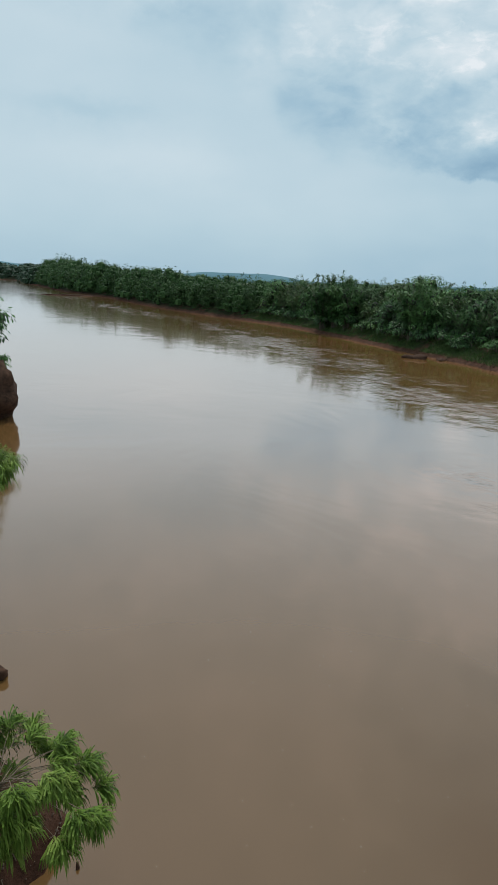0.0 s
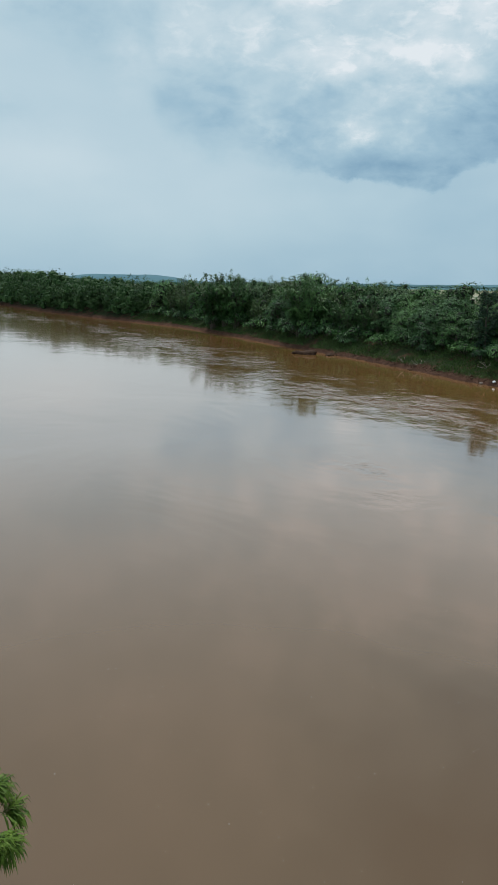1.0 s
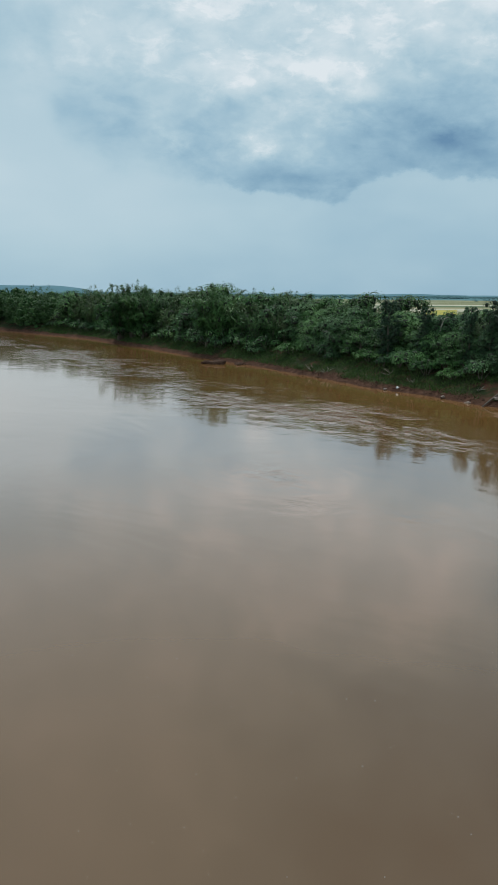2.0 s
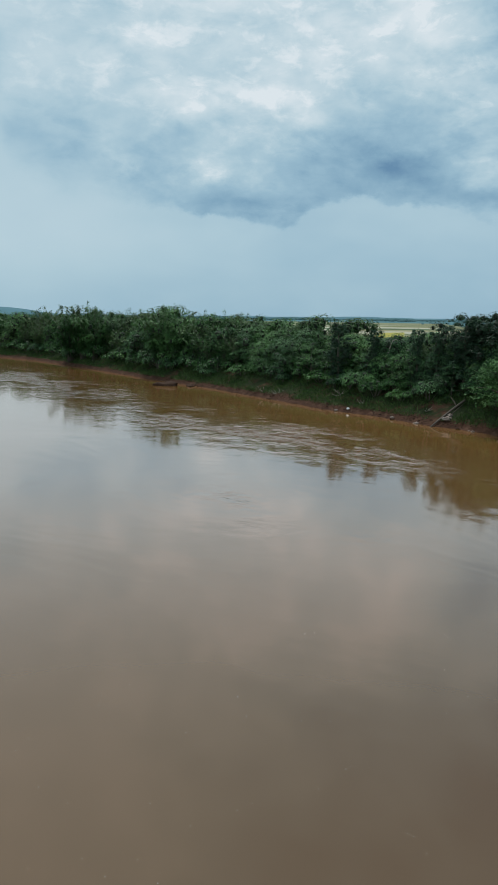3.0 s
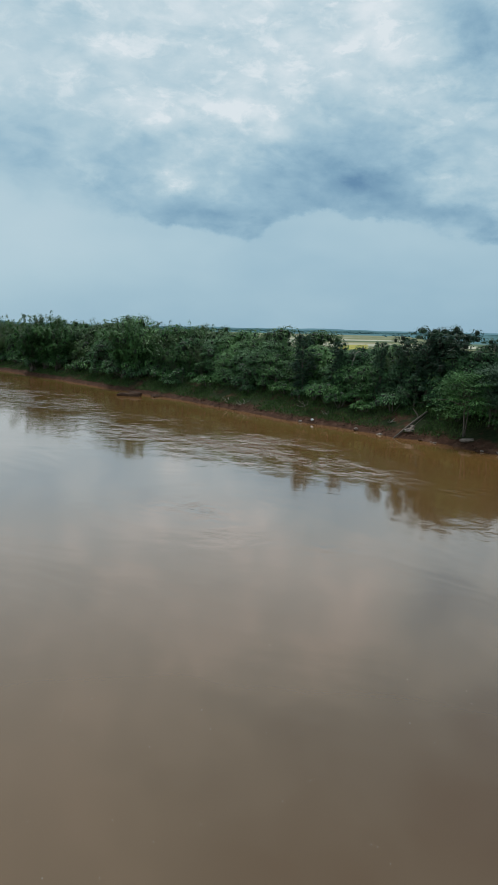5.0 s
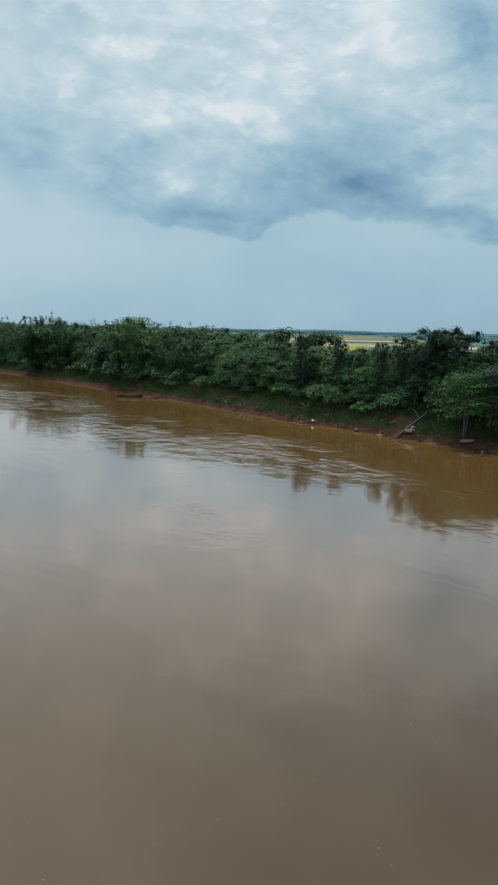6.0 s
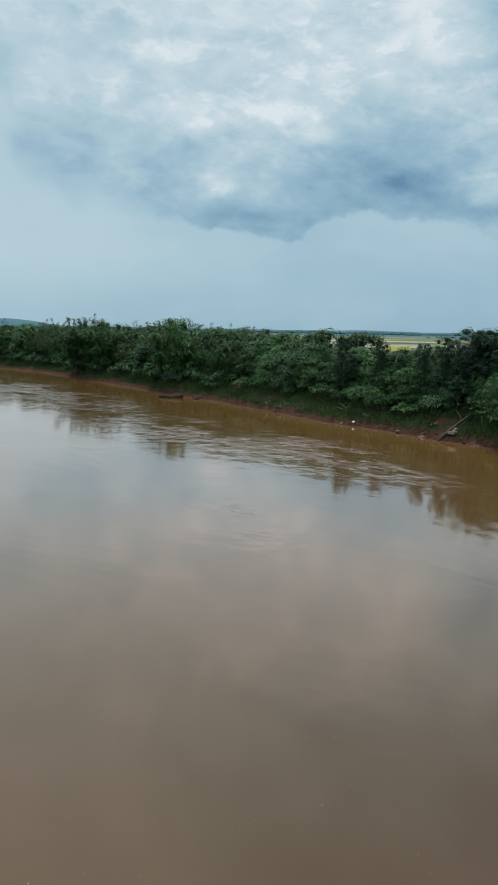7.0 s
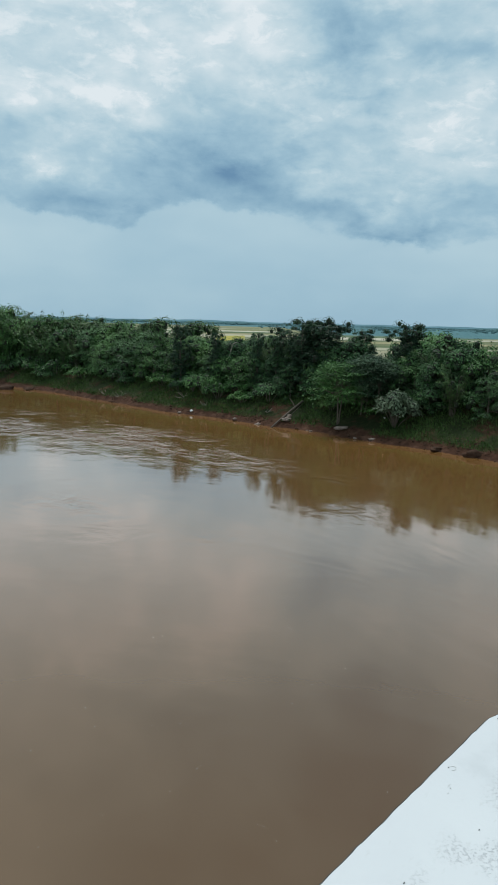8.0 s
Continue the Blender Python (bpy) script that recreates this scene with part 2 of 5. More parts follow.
def water_material():
    """Silt-laden water: an opaque brown body under a mirror gloss that grows towards grazing view."""
    m, n, bsdf, out = material("river_water")
    obj = n.node("ShaderNodeTexCoord").outputs["Object"]
    cloud = n.noise(n.scaled(obj, 1, 0.6, 1), 0.035, 4, 0.5, 0.6)
    deep = n.ramp(cloud, [(0.3, (0.102, 0.056, 0.019)), (0.5, (0.111, 0.061, 0.022)), (0.7, (0.120, 0.067, 0.025))])
    # the base colour turns more orange towards the far bank
    bank_tint = n.node("ShaderNodeAttribute", attribute_name="bank_tint").outputs["Fac"]
    n.put(n.mix(bank_tint, deep, rgb(0.142, 0.071, 0.021)), bsdf.inputs["Base Color"])
    bsdf.inputs["Specular IOR Level"].default_value = 0.0
    bsdf.inputs["Roughness"].default_value = 1.0
    chop = n.node("ShaderNodeAttribute", attribute_name="chop").outputs["Fac"]
    turned = n.node("ShaderNodeMapping")
    n.put(obj, turned.inputs[0])
    turned.inputs[2].default_value[2] = radians(-16)
    # the broken water comes in patches
    patchy = n.step(n.noise(n.scaled(turned.outputs[0], 1.0, 0.5, 1), 0.22, 3, 0.6, 0.5), 0.40, 0.60)
    chop = n.math("MULTIPLY", chop, n.math("MULTIPLY_ADD", patchy, 0.85, 0.15))
    small = n.noise(n.scaled(turned.outputs[0], 1.0, 0.75, 1), 0.6, 5, 0.58, 0.35)
    wide = n.noise(n.scaled(turned.outputs[0], 1, 0.5, 1), 0.11, 3, 0.5, 1.2)
    height = n.math("MULTIPLY_ADD", n.math("MULTIPLY", n.math("SUBTRACT", small, 0.5), 0.5), chop, n.math("MULTIPLY_ADD", wide, 0.05, n.math("MULTIPLY", small, 0.005)))
    b = n.node("ShaderNodeBump")
    b.inputs["Strength"].default_value, b.inputs["Distance"].default_value = 1.0, 1.0
    n.put(height, b.inputs["Height"])
    fres = n.node("ShaderNodeFresnel")
    fres.inputs["IOR"].default_value = 1.34
    n.put(b.outputs[0], fres.inputs["Normal"])
    rough = n.math("MULTIPLY_ADD", chop, -0.04, 0.075)
    gloss = n.node("ShaderNodeBsdfGlossy")
    gloss.inputs["Color"].default_value = (1.0, 0.855, 0.785, 1)
    sheen = n.node("ShaderNodeBsdfGlossy")
    n.put(n.mix(n.math("MINIMUM", n.math("MULTIPLY_ADD", fres.outputs[0], 1.15, 0.024), 0.34), rgb(0, 0, 0), rgb(1.0, 0.935, 0.94)), sheen.inputs["Color"])
    for layer in (gloss, sheen):
        n.put(rough, layer.inputs["Roughness"])
        n.put(b.outputs[0], layer.inputs["Normal"])
    surface, both = n.node("ShaderNodeMixShader"), n.node("ShaderNodeAddShader")
    n.put(fres.outputs[0], surface.inputs[0])
    n.put(bsdf.outputs[0], surface.inputs[1])
    n.put(gloss.outputs[0], surface.inputs[2])
    n.put(surface.outputs[0], both.inputs[0])
    n.put(sheen.outputs[0], both.inputs[1])
    n.put(both.outputs[0], out.inputs[0])
    return m


def ground_material():
    """Red mud at the water's edge, grass on the slope, farmed parcels on the plain."""
    m, n, bsdf, _ = material("ground")
    pos = n.node("ShaderNodeNewGeometry").outputs["Position"]
    s = n.node("ShaderNodeSeparateXYZ")
    n.put(pos, s.inputs[0])
    rough = n.noise(pos, 0.7, 6, 0.6)
    mud = n.ramp(n.noise(pos, 1.4, 6, 0.65), [(0.25, (0.024, 0.012, 0.008)), (0.5, (0.066, 0.032, 0.020)), (0.8, (0.150, 0.084, 0.058))])
    turf = n.ramp(n.noise(pos, 2.3, 6, 0.65), [(0.25, (0.012, 0.020, 0.008)), (0.55, (0.026, 0.036, 0.014)), (0.85, (0.060, 0.056, 0.028))])
    high = n.math("MULTIPLY_ADD", n.math("SUBTRACT", rough, 0.5), 1.6, s.outputs[2])
    nz = n.node("ShaderNodeSeparateXYZ")
    n.put(n.node("ShaderNodeNewGeometry").outputs["True Normal"], nz.inputs[0])
    green = n.math("MULTIPLY", n.step(high, 0.4, 0.85), n.step(nz.outputs[2], 0.66, 0.86))
    green = n.math("MULTIPLY", green, n.step(n.noise(pos, 0.45, 5, 0.6), 0.36, 0.5))
    bank = n.mix(green, mud, turf)
    turned = n.node("ShaderNodeMapping")
    n.put(pos, turned.inputs[0])
    turned.inputs[2].default_value[2] = radians(28)
    parcels = n.node("ShaderNodeTexVoronoi", feature="F1", distance="CHEBYCHEV")
    n.put(n.scaled(turned.outputs[0], 0.007, 0.042, 0.0), parcels.inputs["Vector"])
    parcels.inputs["Scale"].default_value = 1.0
    parcels.inputs["Randomness"].default_value = 0.75
    hue = n.node("ShaderNodeSeparateColor")
    n.put(parcels.outputs["Color"], hue.inputs[0])
    crop = n.ramp(hue.outputs[0], [(0.0, (0.07, 0.11, 0.05)), (0.2, (0.20, 0.20, 0.11)), (0.35, (0.32, 0.28, 0.16)), (0.5, (0.10, 0.13, 0.06)), (0.65, (0.46, 0.43, 0.34)), (0.8, (0.29, 0.27, 0.16)), (1.0, (0.14, 0.16, 0.09))])
    crop = n.mix(n.math("MULTIPLY", n.noise(pos, 0.05, 6, 0.7), 0.3), crop, rgb(0.09, 0.12, 0.05))
    # scrub and woods cover the plain farther off, haze mixed into their colour
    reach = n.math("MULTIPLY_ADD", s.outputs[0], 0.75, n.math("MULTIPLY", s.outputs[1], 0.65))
    hazed_scrub = n.ramp(n.noise(pos, 0.02, 6, 0.7), [(0.3, (0.066, 0.150, 0.165)), (0.7, (0.094, 0.190, 0.202))])
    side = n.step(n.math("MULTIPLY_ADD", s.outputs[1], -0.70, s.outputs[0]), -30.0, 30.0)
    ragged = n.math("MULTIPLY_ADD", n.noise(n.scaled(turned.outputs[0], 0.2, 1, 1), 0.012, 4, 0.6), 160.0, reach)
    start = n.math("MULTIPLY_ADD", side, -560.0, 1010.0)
    crop = n.mix(n.step(n.math("SUBTRACT", ragged, start), 0.0, 70.0), crop, hazed_scrub)
    plain = n.step(s.outputs[2], 4.2, 4.45)
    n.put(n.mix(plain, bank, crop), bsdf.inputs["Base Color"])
    bsdf.inputs["Roughness"].default_value = 0.95
    bsdf.inputs["Specular IOR Level"].default_value = 0.08
    bump(n, bsdf, n.noise(pos, 2.4, 8, 0.7), 0.9, 0.25)
    return m


def stone_material(name, a, b, scale=3.0):
    m, n, bsdf, _ = material(name)
    obj = n.node("ShaderNodeTexCoord").outputs["Object"]
    f = n.noise(obj, scale, 8, 0.65)
    n.put(n.ramp(f, [(0.3, a), (0.7, b)]), bsdf.inputs["Base Color"])
    bsdf.inputs["Roughness"].default_value = 0.9
    bsdf.inputs["Specular IOR Level"].default_value = 0.15
    bump(n, bsdf, f, 0.7, 0.08)
    return m


PALE_ROCK = stone_material("pale_rock", (0.13, 0.09, 0.07), (0.34, 0.28, 0.24))
MUD_ROCK = stone_material("mud_rock", (0.022, 0.012, 0.008), (0.085, 0.045, 0.028))
EARTH = stone_material("earth", (0.045, 0.032, 0.025), (0.18, 0.13, 0.10))
CONCRETE = stone_material("concrete", (0.24, 0.235, 0.22), (0.38, 0.37, 0.35), 2.0)
ASPHALT = stone_material("asphalt", (0.035, 0.035, 0.036), (0.070, 0.069, 0.067), 40.0)
CROP_YELLOW = stone_material("yellow_crop", (0.26, 0.24, 0.045), (0.42, 0.36, 0.07), 0.3)
CROP_PALE = stone_material("dry_stubble", (0.36, 0.34, 0.25), (0.52, 0.49, 0.38), 0.08)
CROP_GREEN = stone_material("green_crop", (0.06, 0.10, 0.05), (0.12, 0.16, 0.07), 0.08)
# distant woods and hills: the air's blue haze is part of these base colours
HAZED_WOODS = stone_material("woods", (0.052, 0.120, 0.126), (0.074, 0.150, 0.156), 0.02)
HAZED_HILL = stone_material("hazed_hill_forest", (0.066, 0.150, 0.185), (0.090, 0.186, 0.216), 0.004)


def whitewash():
    """Old white paint on cast concrete: pits, grey rubbed patches, hairline dirt."""
    m, n, bsdf, _ = material("whitewash")
    obj = n.node("ShaderNodeTexCoord").outputs["Object"]
    patch = n.noise(obj, 7.0, 5, 0.6)
    grit = n.noise(obj, 130.0, 4, 0.6)
    s = n.node("ShaderNodeSeparateXYZ")
    n.put(obj, s.inputs[0])
    worn = n.math("MULTIPLY", n.step(n.noise(obj, 14.0, 3, 0.5), 0.44, 0.60), n.step(n.math("MULTIPLY", s.outputs[1], -1.0), 0.045, 0.085))
    pits = n.math("MULTIPLY", n.step(n.noise(obj, 240.0, 4, 0.6), 0.50, 0.64), worn)
    col = n.ramp(patch, [(0.3, (0.585, 0.60, 0.605)), (0.6, (0.56, 0.575, 0.585)), (0.8, (0.47, 0.485, 0.495))])
    col = n.mix(n.math("MULTIPLY", pits, 0.6), col, rgb(0.36, 0.37, 0.38))
    col = n.mix(n.math("MULTIPLY", n.step(n.noise(n.scaled(obj, 1, 3, 1), 40.0, 4, 0.6), 0.62, 0.72), 0.22), col, rgb(0.42, 0.42, 0.40))
    n.put(col, bsdf.inputs["Base Color"])
    bsdf.inputs["Roughness"].default_value = 0.7
    bump(n, bsdf, n.math("MULTIPLY_ADD", grit, 0.25, n.math("SUBTRACT", n.math("MULTIPLY", patch, 0.6), pits)), 0.5, 0.002)
    return m


WHITEWASH = whitewash()
DARK_EDGE = stone_material("dark_concrete_edge", (0.05, 0.05, 0.05), (0.13, 0.13, 0.125), 30.0)
WHITE_CLOTH = stone_material("white_plastic", (0.66, 0.67, 0.68), (0.82, 0.82, 0.82), 12.0)


# ---------------------------------------------------------------- mesh helpers
def mesh_object(name, verts, faces, mat, parent=None, smooth=True, label=""):
    me = bpy.data.meshes.new(name)
    me.from_pydata([tuple(v) for v in verts], [], [tuple(f) for f in faces])
    me.materials.append(mat)
    if smooth:
        me.polygons.foreach_set("use_smooth", [True] * len(me.polygons))
    me.update()
    ob = new(name, me)
    if parent:
        ob.parent = parent
    return tagged(ob, label) if label else ob


def thing(name, label, category, group="", kind=""):
    return tagged(new(name), label, category, group, kind)


# waterlines, upstream from under the bridge; the far bank is on the right, the near bank on the left
FAR_BANK = np.array([(58, -300), (50, -20), (45.5, 25), (44.3, 37), (43.3, 42), (41.4, 48.2), (40.6, 54), (38.5, 58.5), (37, 65), (34, 72), (31.6, 83), (28.7, 96), (24.3, 109.5), (15.2, 143), (7.5, 168), (-4.6, 191), (-20.6, 222), (-39, 263), (-68, 340), (-108, 420), (-165, 570), (-290, 900), (-520, 1250), (-1200, 1700), (-4000, 2600)], float)
NEAR_BANK = np.array([(12, -300), (2, -20), (-1.6, 4), (-3.5, 10.0), (-3.15, 10.8), (-3.0, 11.35), (-3.9, 12.2), (-5.9, 14), (-8.2, 20), (-11.7, 30), (-16.9, 44), (-17.6, 48.5), (-18.0, 54), (-23, 62), (-40, 90), (-75, 150), (-150, 270), (-330, 520), (-700, 900), (-1500, 1300), (-4200, 2000)], float)


def inland(x, y, line, side):
    """How far (x, y) lies behind a waterline (negative: over the water)."""
    best, sign = np.full(x.shape, 1e9), np.ones(x.shape)
    for a, b in zip(line[:-1], line[1:]):
        d = b - a
        t = np.clip(((x - a[0]) * d[0] + (y - a[1]) * d[1]) / (d @ d), 0, 1)
        ex, ey = x - a[0] - t * d[0], y - a[1] - t * d[1]
        r = np.hypot(ex, ey)
        s = np.where((d[0] * ey - d[1] * ex) * side > 0, 1.0, -1.0)
        near = r < best - 1e-6
        best, sign = np.where(near, r, best), np.where(near, s, sign)
    return best * sign


FAR_RISE = ([-14, -4, -0.6, 0, 0.4, 0.6, 2.0, 5, 9, 14, 24, 6000], [-2.5, -1.2, -0.25, 0, 0.24, 0.42, 0.9, 2.2, 3.7, 4.3, 4.5, 4.5])
NEAR_RISE = ([-14, -4, -0.6, 0, 0.3, 1.2, 2.5, 6, 20, 6000], [-2.5, -1.2, -0.25, 0, 0.7, 2.0, 2.7, 3.4, 4.5, 4.5])


def ground_height(x, y):
    x, y = np.asarray(x, float), np.asarray(y, float)
    rough = 0.35 * np.sin(x * 1.7 + 0.6 * np.sin(y * 0.9)) + 0.3 * np.sin(y * 1.3 + 1.1 * np.sin(x * 0.7)) + 0.25 * np.sin(x * 3.1 - y * 2.3)
    near = np.clip(1.2 - np.hypot(x, y) / 600, 0, 1)
    far_d, near_d = inland(x, y, FAR_BANK, -1) - 0.25 + rough * 0.25 * near, inland(x, y, NEAR_BANK, 1) + rough * 0.12 * near
    z = np.maximum(np.interp(far_d, *FAR_RISE), np.interp(near_d, *NEAR_RISE))
    return z + 0.06 * rough * near * (z > 0.3)


def grid(xs, ys):
    x, y = np.meshgrid(xs, ys)
    i = np.arange(len(xs) * len(ys)).reshape(len(ys), len(xs))
    faces = np.stack([i[:-1, :-1], i[:-1, 1:], i[1:, 1:], i[1:, :-1]], -1).reshape(-1, 4)
    return x.ravel(), y.ravel(), faces.tolist()


def spread(low, high, near_low, near_high, step, grow):
    """Even steps over the near stretch, growing ones outside it."""
    mid = list(np.arange(near_low, near_high + step / 2, step))
    up, d = mid[-1], step
    while up < high:
        d *= grow
        up = min(high, up + d)
        mid.append(up)
    down, d = mid[0], step
    while down > low:
        d *= grow
        down = max(low, down - d)
        mid.insert(0, down)
    return np.array(mid)


# ---------------------------------------------------------------- ground, water, distance
gx, gy, gf = grid(np.unique(np.concatenate([spread(-4900, 4900, -26, 62, 0.75, 1.07), np.arange(-7.0, -2.2, 0.2)])), np.unique(np.concatenate([spread(-600, 4900, 6, 130, 0.95, 1.06), np.arange(7.0, 13.5, 0.2)])))
ground = mesh_object("ground", np.stack([gx, gy, ground_height(gx, gy)], 1), gf, ground_material())
tagged(ground, "red mud banks, grassy slopes and pale farmed plain", "ground", kind="structure")

wx, wy, wf = grid(spread(-2500, 120, -40, 50, 1.5, 1.12), spread(-300, 2200, 0, 220, 2.0, 1.12))
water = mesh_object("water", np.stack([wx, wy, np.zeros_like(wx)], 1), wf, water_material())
off = -inland(wx, wy, FAR_BANK, -1)
flow = 0.5 + 0.5 * np.sin(wy * 0.085 + 0.8 * np.sin(wx * 0.11)) * np.sin(wy * 0.033 + wx * 0.05 + 1.0)
# small eddies out in the smooth stream: x, y, length, strength
SWIRLS = [(12.0, 38.0, 1.6, 0.2), (13.4, 37.0, 1.4, 0.2), (11.0, 31.5, 1.2, 0.2), (16.0, 28.5, 1.2, 0.15), (24.5, 29.5, 1.4, 0.2)]
wide_ = np.interp(wy, [25, 40, 60, 90], [2.2, 3.4, 6.5, 6.0])
chop = np.exp(-((off - np.interp(wy, [25, 60], [14.0, 16.0])) / wide_) ** 2) * (0.2 + 0.8 * flow) * (0.55 + 0.45 * np.clip((135 - wy) / 40, 0, 1)) * np.interp(wy, [18, 30, 40, 55, 70], [0.0, 0.15, 0.4, 1.0, 1.4])
for sx, sy, long, amount in SWIRLS:
    chop += amount * np.exp(-((wx - sx) / long) ** 2 - ((wy - sy) / 1.8) ** 2)
bank_tint = np.exp(-(np.maximum(off, 0) / 13.0) ** 2) * (0.85 + 0.15 * np.sin(wx * 0.31 + wy * 0.17))
water.data.attributes.new("bank_tint", "FLOAT", "POINT").data.foreach_set("value", bank_tint.astype(np.float32))
water.data.attributes.new("chop", "FLOAT", "POINT").data.foreach_set("value", chop.astype(np.float32))
tagged(water, "smooth silty brown river water with a rippled current", "river", kind="structure")

# distant woods on the plain: many small rounded crowns, too far to tell apart
rng = np.random.default_rng(5)


def crown_lumps(places, rng):
    """Low rounded crowns with uneven outlines, joined. places: x, y, z, width, height."""
    verts, faces = [], []
    for x, y, z, wide, tall in places:
        base = len(verts)
        ringn = 7
        for k, (h, r) in enumerate(((0.0, 0.6), (0.35, 1.0), (0.7, 0.85), (0.92, 0.45))):
            for j in range(ringn):
                a = 2 * math.pi * (j + 0.5 * (k % 2)) / ringn
                q = r * wide * 0.5 * rng.uniform(0.7, 1.25)
                verts.append((x + q * math.cos(a), y + q * math.sin(a), z + tall * h * rng.uniform(0.88, 1.12)))
        verts.append((x, y, z + tall * rng.uniform(0.95, 1.1)))
        for k in range(3):
            for j in range(ringn):
                a, b = base + k * ringn + j, base + k * ringn + (j + 1) % ringn
                faces.append((a, b, b + ringn, a + ringn))
        top = base + 4 * ringn
        for j in range(ringn):
            faces.append((base + 3 * ringn + j, base + 3 * ringn + (j + 1) % ringn, top))
    return verts, faces


def polar(bearing, dist):
    a = radians(bearing)
    return dist * math.sin(a), dist * math.cos(a)


spots = []
for bearing in np.arange(-26, 62, 0.15):
    # belts of trees between the parcels, closed towards the horizon
    open_land = bearing < 32
    swell = (0.8 if open_land else 0.5) + 0.2 * math.sin(bearing * 0.9) + 0.12 * math.sin(bearing * 2.3 + 1)
    for dist, chance, tall in ((900, 0.0 if open_land else 0.1, 3.4), (1150, 0.0 if open_land else 0.5, 4), (1700, 0.55 if open_land else 0.9, 3.5), (2300, 1.0, 4.6), (3000, 1.0, 6), (4000, 1.0, 8.5)):
        if rng.random() < chance:
            d = dist * rng.uniform(0.94, 1.06)
            x, y = polar(bearing + rng.uniform(-0.1, 0.1), d)
            spots.append((x, y, 4.2, d * 0.0054 * rng.uniform(0.7, 1.7), tall * swell * rng.uniform(0.75, 1.1)))
tagged(mesh_object("far_woods", *crown_lumps(spots, rng), HAZED_WOODS), "far dark tree belts across the farmed plain", "woods", kind="stuff")

def field(label, az0, az1, d0, d1, mat, seed):
    """One farmed strip on the plain, standing a hand's width above the soil, with uneven ends."""
    r = np.random.default_rng(seed)
    n = 14
    verts, faces = [], []
    for i in range(n + 1):
        a = az0 + (az1 - az0) * i / n
        skew = 1 + 0.06 * (i / n - 0.5)
        for k, d in enumerate((d0, (d0 + d1) / 2, d1)):
            q = d * skew * r.uniform(0.99, 1.01)
            verts.append((*polar(a + r.uniform(-0.03, 0.03), q), 4.62 if k == 1 else 4.57))
    for i in range(n):
        for k in range(2):
            q = 3 * i + k
            faces.append((q, q + 1, q + 4, q + 3))
    tagged(mesh_object("crop_field", verts, faces, mat), label, "field", "fields on the plain")


field("bright yellow strip of ripening crop behind the trees", 28.9, 31.2, 218, 300, CROP_YELLOW, 1)
field("pale dry stubble strip on the plain", 19.5, 27.5, 330, 372, CROP_PALE, 2)
field("pale dry stubble strip beyond the green field", 25.0, 34.0, 430, 480, CROP_PALE, 3)
field("long green crop strip on the plain", 20.0, 33.0, 384, 420, CROP_GREEN, 4)
field("pale straw-coloured field beside the yellow crop", 37.5, 46.0, 285, 330, CROP_PALE, 5)
field("dull green crop strip behind the tall trees", 36.0, 49.0, 340, 390, CROP_GREEN, 6)

# low hills along the horizon
hv, hf = [], []
HILL_AZ = np.arange(-40, 75, 0.5)
for a in HILL_AZ:
    top = 14 + 36 * math.exp(-((a + 1.5) / 4.6) ** 4) + 66 * math.exp(-((a + 22) / 6.5) ** 2) + 7 * math.exp(-((a - 27.5) / 1.5) ** 2) + 1.5 * math.sin(a * 1.1) + 0.8 * math.sin(a * 2.9)
    for d, h in ((4250, 2.0), (4400, 2.0 + 0.6 * top), (4550, top + 2), (4700, 2.0 + 0.5 * top), (4850, 2.0)):
        hv.append((*polar(a, d), h))
for i in range(len(HILL_AZ) - 1):
    for k in range(4):
        q = i * 5 + k
        hf.append((q, q + 5, q + 6, q + 1))
tagged(mesh_object("distant_hills", hv, hf, HAZED_HILL), "low forested hills on the horizon, coloured blue-green for haze", "hills", kind="structure")


# ---------------------------------------------------------------- plants
def unit(v):
    return v / np.maximum(np.linalg.norm(v, axis=1, keepdims=True), 1e-9)


def leaves(at, way, face, length, width, bend=0.0):
    """Pointed leaves. at: where they spring; way: along the leaf; face: about its upper side. bend > 0: two joined halves, drooping."""
    way, side = unit(way), unit(np.cross(way, face))
    length, width = np.broadcast_to(length, len(at))[:, None], np.broadcast_to(width, len(at))[:, None]
    k = np.arange(len(at))
    if bend:
        way2 = unit(way + np.array([0, 0, -bend]))
        mid = at + way * length * 0.5
        v = np.stack([at, mid - side * width / 2, mid + side * width / 2, mid + way2 * length * 0.5], 1)
        f = np.concatenate([np.stack([4 * k, 4 * k + 1, 4 * k + 2], 1), np.stack([4 * k + 1, 4 * k + 3, 4 * k + 2], 1)])
    else:
        mid = at + way * length * 0.45
        v = np.stack([at, mid - side * width / 2, at + way * length, mid + side * width / 2], 1)
        f = np.stack([4 * k, 4 * k + 1, 4 * k + 2, 4 * k + 3], 1)
    return v.reshape(-1, 3), f


def merged(pieces):
    verts, faces, base = [], [], 0
    for v, f in pieces:
        verts.append(np.asarray(v, float))
        faces += (np.asarray(f) + base).tolist()
        base += len(v)
    return np.concatenate(verts), faces


def merged_tris(pieces):
    """Like merged, with every leaf as triangles, so that kinds of leaf can mix; a piece's third entry is its material slot."""
    out, slots = [], []
    for v, f, *slot in pieces:
        f = np.asarray(f)
        if f.shape[1] == 4:
            f = np.concatenate([f[:, [0, 1, 2]], f[:, [0, 2, 3]]])
        out.append((v, f))
        slots += [slot[0] if slot else 0] * len(f)
    return (*merged(out), slots)


